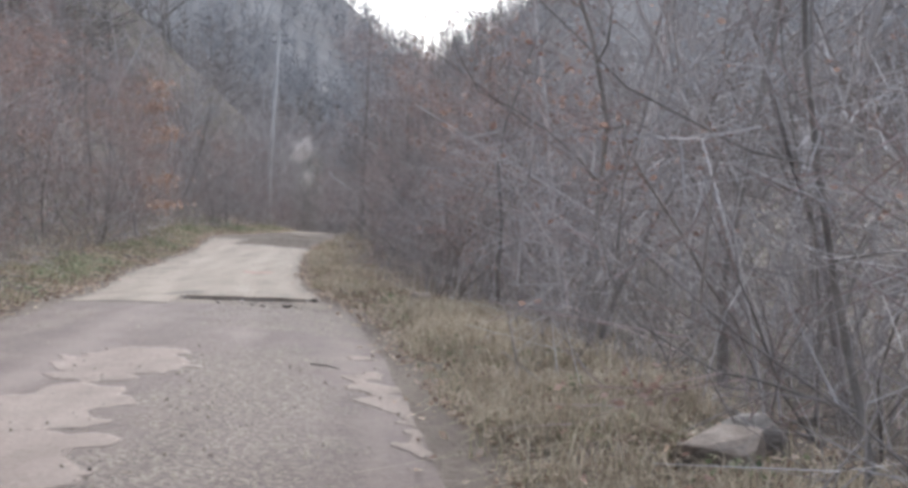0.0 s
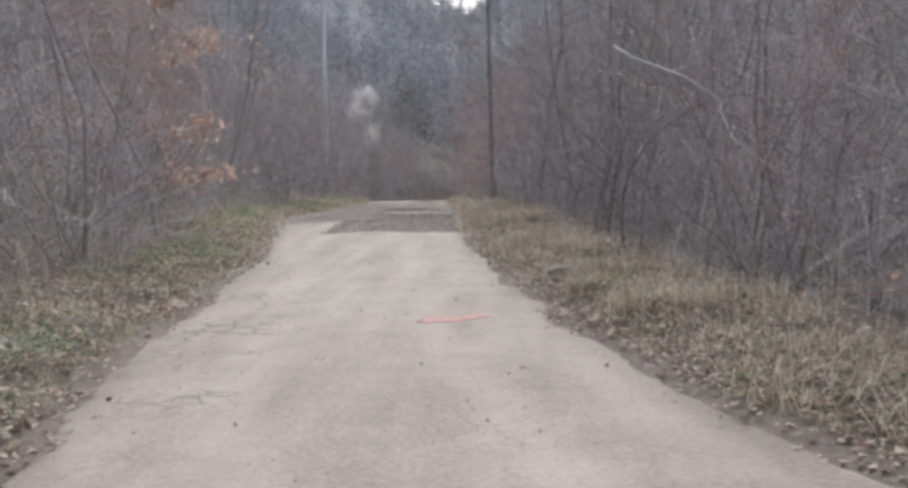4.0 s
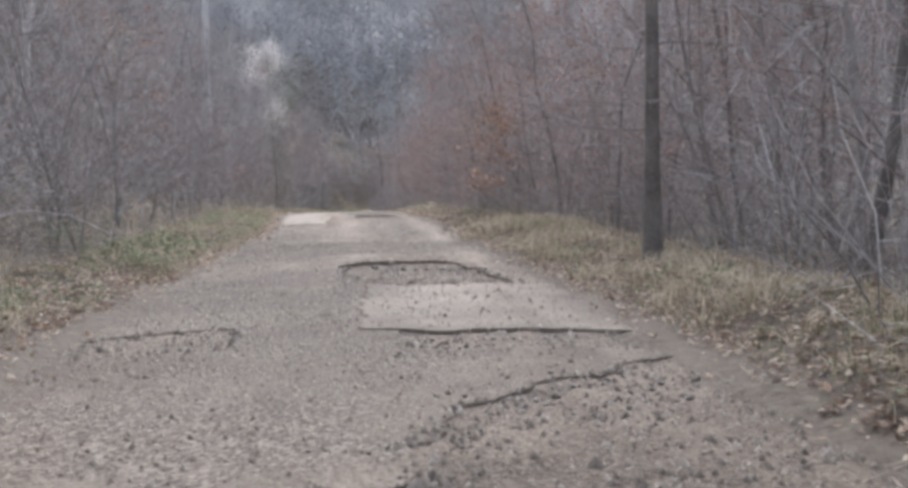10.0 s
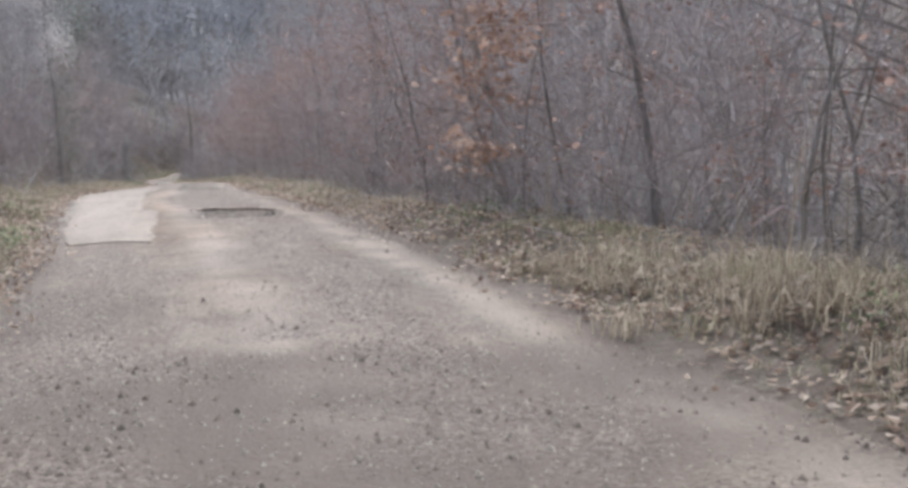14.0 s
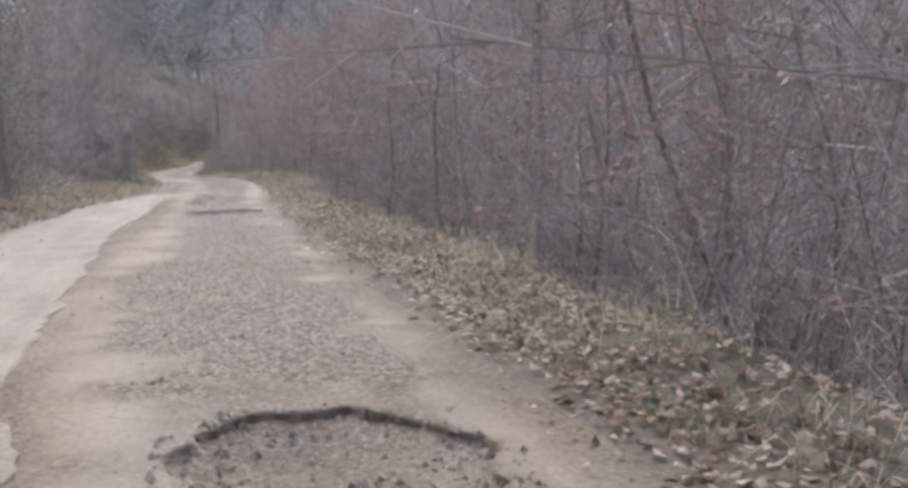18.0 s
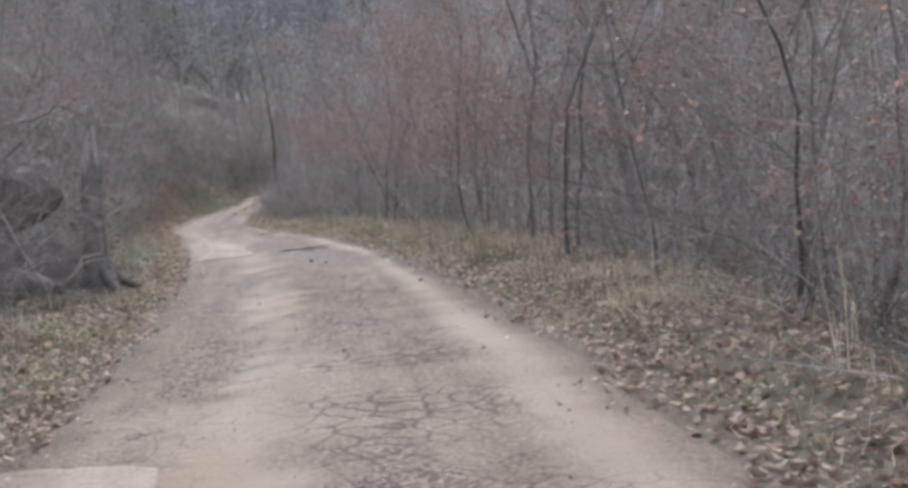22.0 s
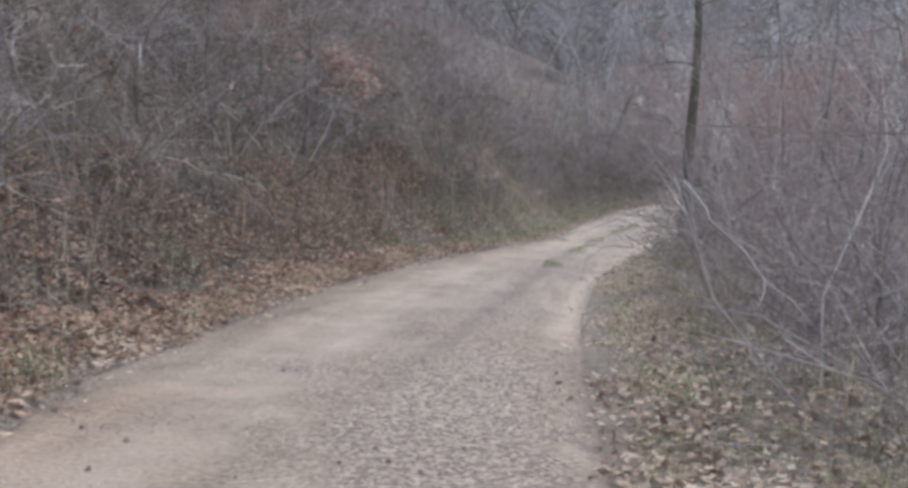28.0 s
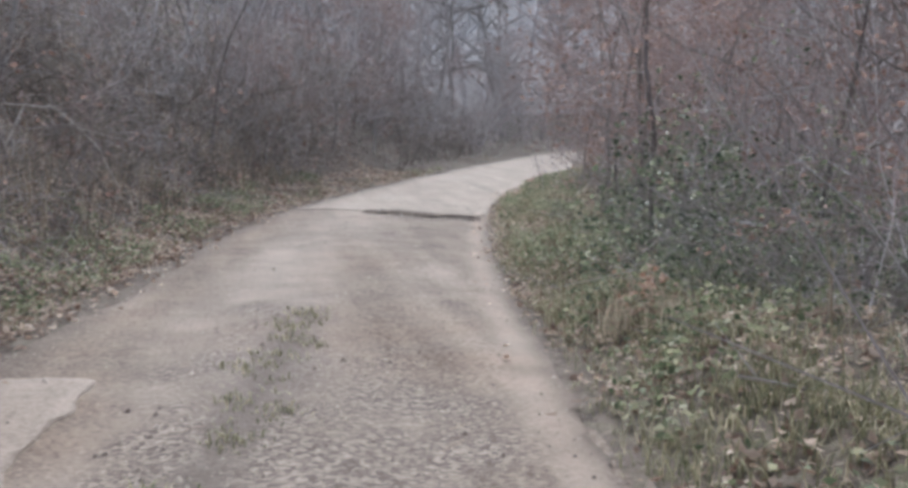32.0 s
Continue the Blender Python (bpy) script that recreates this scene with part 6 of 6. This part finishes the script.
def broken_stump(x, y, height, girth, seed):
    r = np.random.default_rng(seed)
    root = new("broken_stump")
    k, rings = 12, 9
    ang = np.arange(k) * 2 * np.pi / k
    knob = 1 + 0.16 * np.sin(3 * ang + 1) + r.normal(0, 0.05, k)
    v, top = [], height * (0.8 + 0.3 * r.random(k))
    for s in np.linspace(0, 1, rings):
        rad = girth * (1 + 0.9 * (1 - s) ** 5 - 0.3 * s) * knob
        v.append(np.stack([np.cos(ang) * rad + 0.12 * s * s, np.sin(ang) * rad, -0.2 + s * (top + 0.2)], 1))
    i = np.arange(rings - 1)[:, None] * k + np.arange(k)[None]
    j = np.arange(rings - 1)[:, None] * k + (np.arange(k)[None] + 1) % k
    f = np.stack([i, j, j + k, i + k], -1).reshape(-1, 4)
    v = np.concatenate(v + [[(0.12, 0, height * 0.72)]])
    lid = np.array([((rings - 1) * k + a, (rings - 1) * k + (a + 1) % k, rings * k) for a in range(k)])
    part("trunk", mesh_of("trunk", v, [f, lid], BARK, sharp=False), root)
    t = Tubes()
    t.add([(0.1, 0, height * 0.7), (0.16, 0.02, height * 0.95), (0.2, 0.02, height * 1.22)], [0.07, 0.055, 0.008], 5)
    part("splinter", mesh_of("splinter", *t.arrays(), TWIG), root, "pale split wood")
    for a in (0.4, 2.3, 4.1, 5.4):
        t = Tubes()
        t.add([(0.1 * math.cos(a), 0.1 * math.sin(a), 0.35), (0.35 * math.cos(a), 0.35 * math.sin(a), 0.1), (0.75 * math.cos(a), 0.75 * math.sin(a), -0.12)], [0.1, 0.075, 0.03], 6)
        part("root", mesh_of("root", *t.arrays(), BARK, sharp=False), root)
    v, f = leaves(r, cloud(r, 420, [(0, 0, 0.5), (0.1, 0, 1.0), (0, 0.1, 1.5)], (0.22, 0.22, 0.25)), 0.055, 0.4)
    part("ivy", mesh_of("ivy", v, f, BRAMBLE), root, "dark green ivy leaves")
    root.matrix_basis = pose(*spot(x, y), 0, 0, 0)
    return tagged(root, "broken grey tree stump with a splintered pale top", "stump")


broken_stump(-10.85, 106.0, 2.0, 0.2, 41)
for x, y, size in ((-10.9, 104.6, 0.35), (-11.2, 105.2, 0.5), (-11.6, 103.9, 0.5), (-10.6, 107.0, 0.5), (-11.4, 106.8, 0.7), (-11.9, 103.0, 0.55), (-12.6, 104.4, 0.7), (-11.0, 103.3, 0.32)):
    put("bush", int(rng.integers(0, 9)), x, y, rng.uniform(0, 360), size)
dead_branch([(-11.0, 102.4, -2.7), (-10.4, 101.8, -2.55), (-9.9, 101.6, -2.75)], 0.02, 7)
dead_branch([(-10.6, 101.9, -4.5), (-10.2, 101.6, -4.15), (-9.95, 101.4, -3.7)], 0.022, 8)
for k, (x, y, z) in enumerate(((-6.5, 154.9, -7.6), (-6.7, 154.7, -7.9), (-6.3, 155.2, -7.4), (-6.9, 155.6, -7.7), (-5.6, 156.0, -6.9))):
    foot = float(ground_z(x + 0.1, y - 0.1)) - 0.03
    dead_branch([(x + 0.3, y, z + 0.5), (x + 0.1, y, z + 0.25), (x - 0.1, y - 0.05, (z + foot) / 2), (x + 0.1, y - 0.1, foot)], 0.012, 60 + k, "pale bare vine hanging in the brush")

rock(-12.25, 153.4, 0.2, 71, 0.6, "dark round stone at the foot of the bank", BOULDER)
rock(-7.62, 108.9, 0.05, 72, 0.7, "small stone lying on the road", BOULDER).location.z = float(bed_z(np.array([-7.62]), np.array([108.9]))[0]) + 0.02
rock(-7.4, 108.2, 0.04, 73, 0.7, "small stone lying on the road", BOULDER).location.z = float(bed_z(np.array([-7.4]), np.array([108.2]))[0]) + 0.016


# A withered orange weed among the green ones.
r = np.random.default_rng(81)
root = new("withered_weed")
for _ in range(7):
    t = Tubes()
    t.add(limb(r, (r.normal(0, 0.05), r.normal(0, 0.05), -0.02), (r.normal(0, 0.3), r.normal(0, 0.3), 1), 0.32, 4, 0.12, 0), np.linspace(0.004, 0.002, 5), 3)
    part("stem", mesh_of("stem", *t.arrays(), REDTWIG), root)
part("foliage", mesh_of("foliage", *leaves(r, cloud(r, 130, [(0, 0, 0.22), (0.05, 0, 0.12)], (0.1, 0.1, 0.08)), 0.06, 0.2), ORANGELEAF), root, "withered orange leaves")
root.matrix_basis = pose(*spot(-5.4, 169.3), 0, 0, 0)
tagged(root, "small weed with withered orange leaves on the verge", "weed")
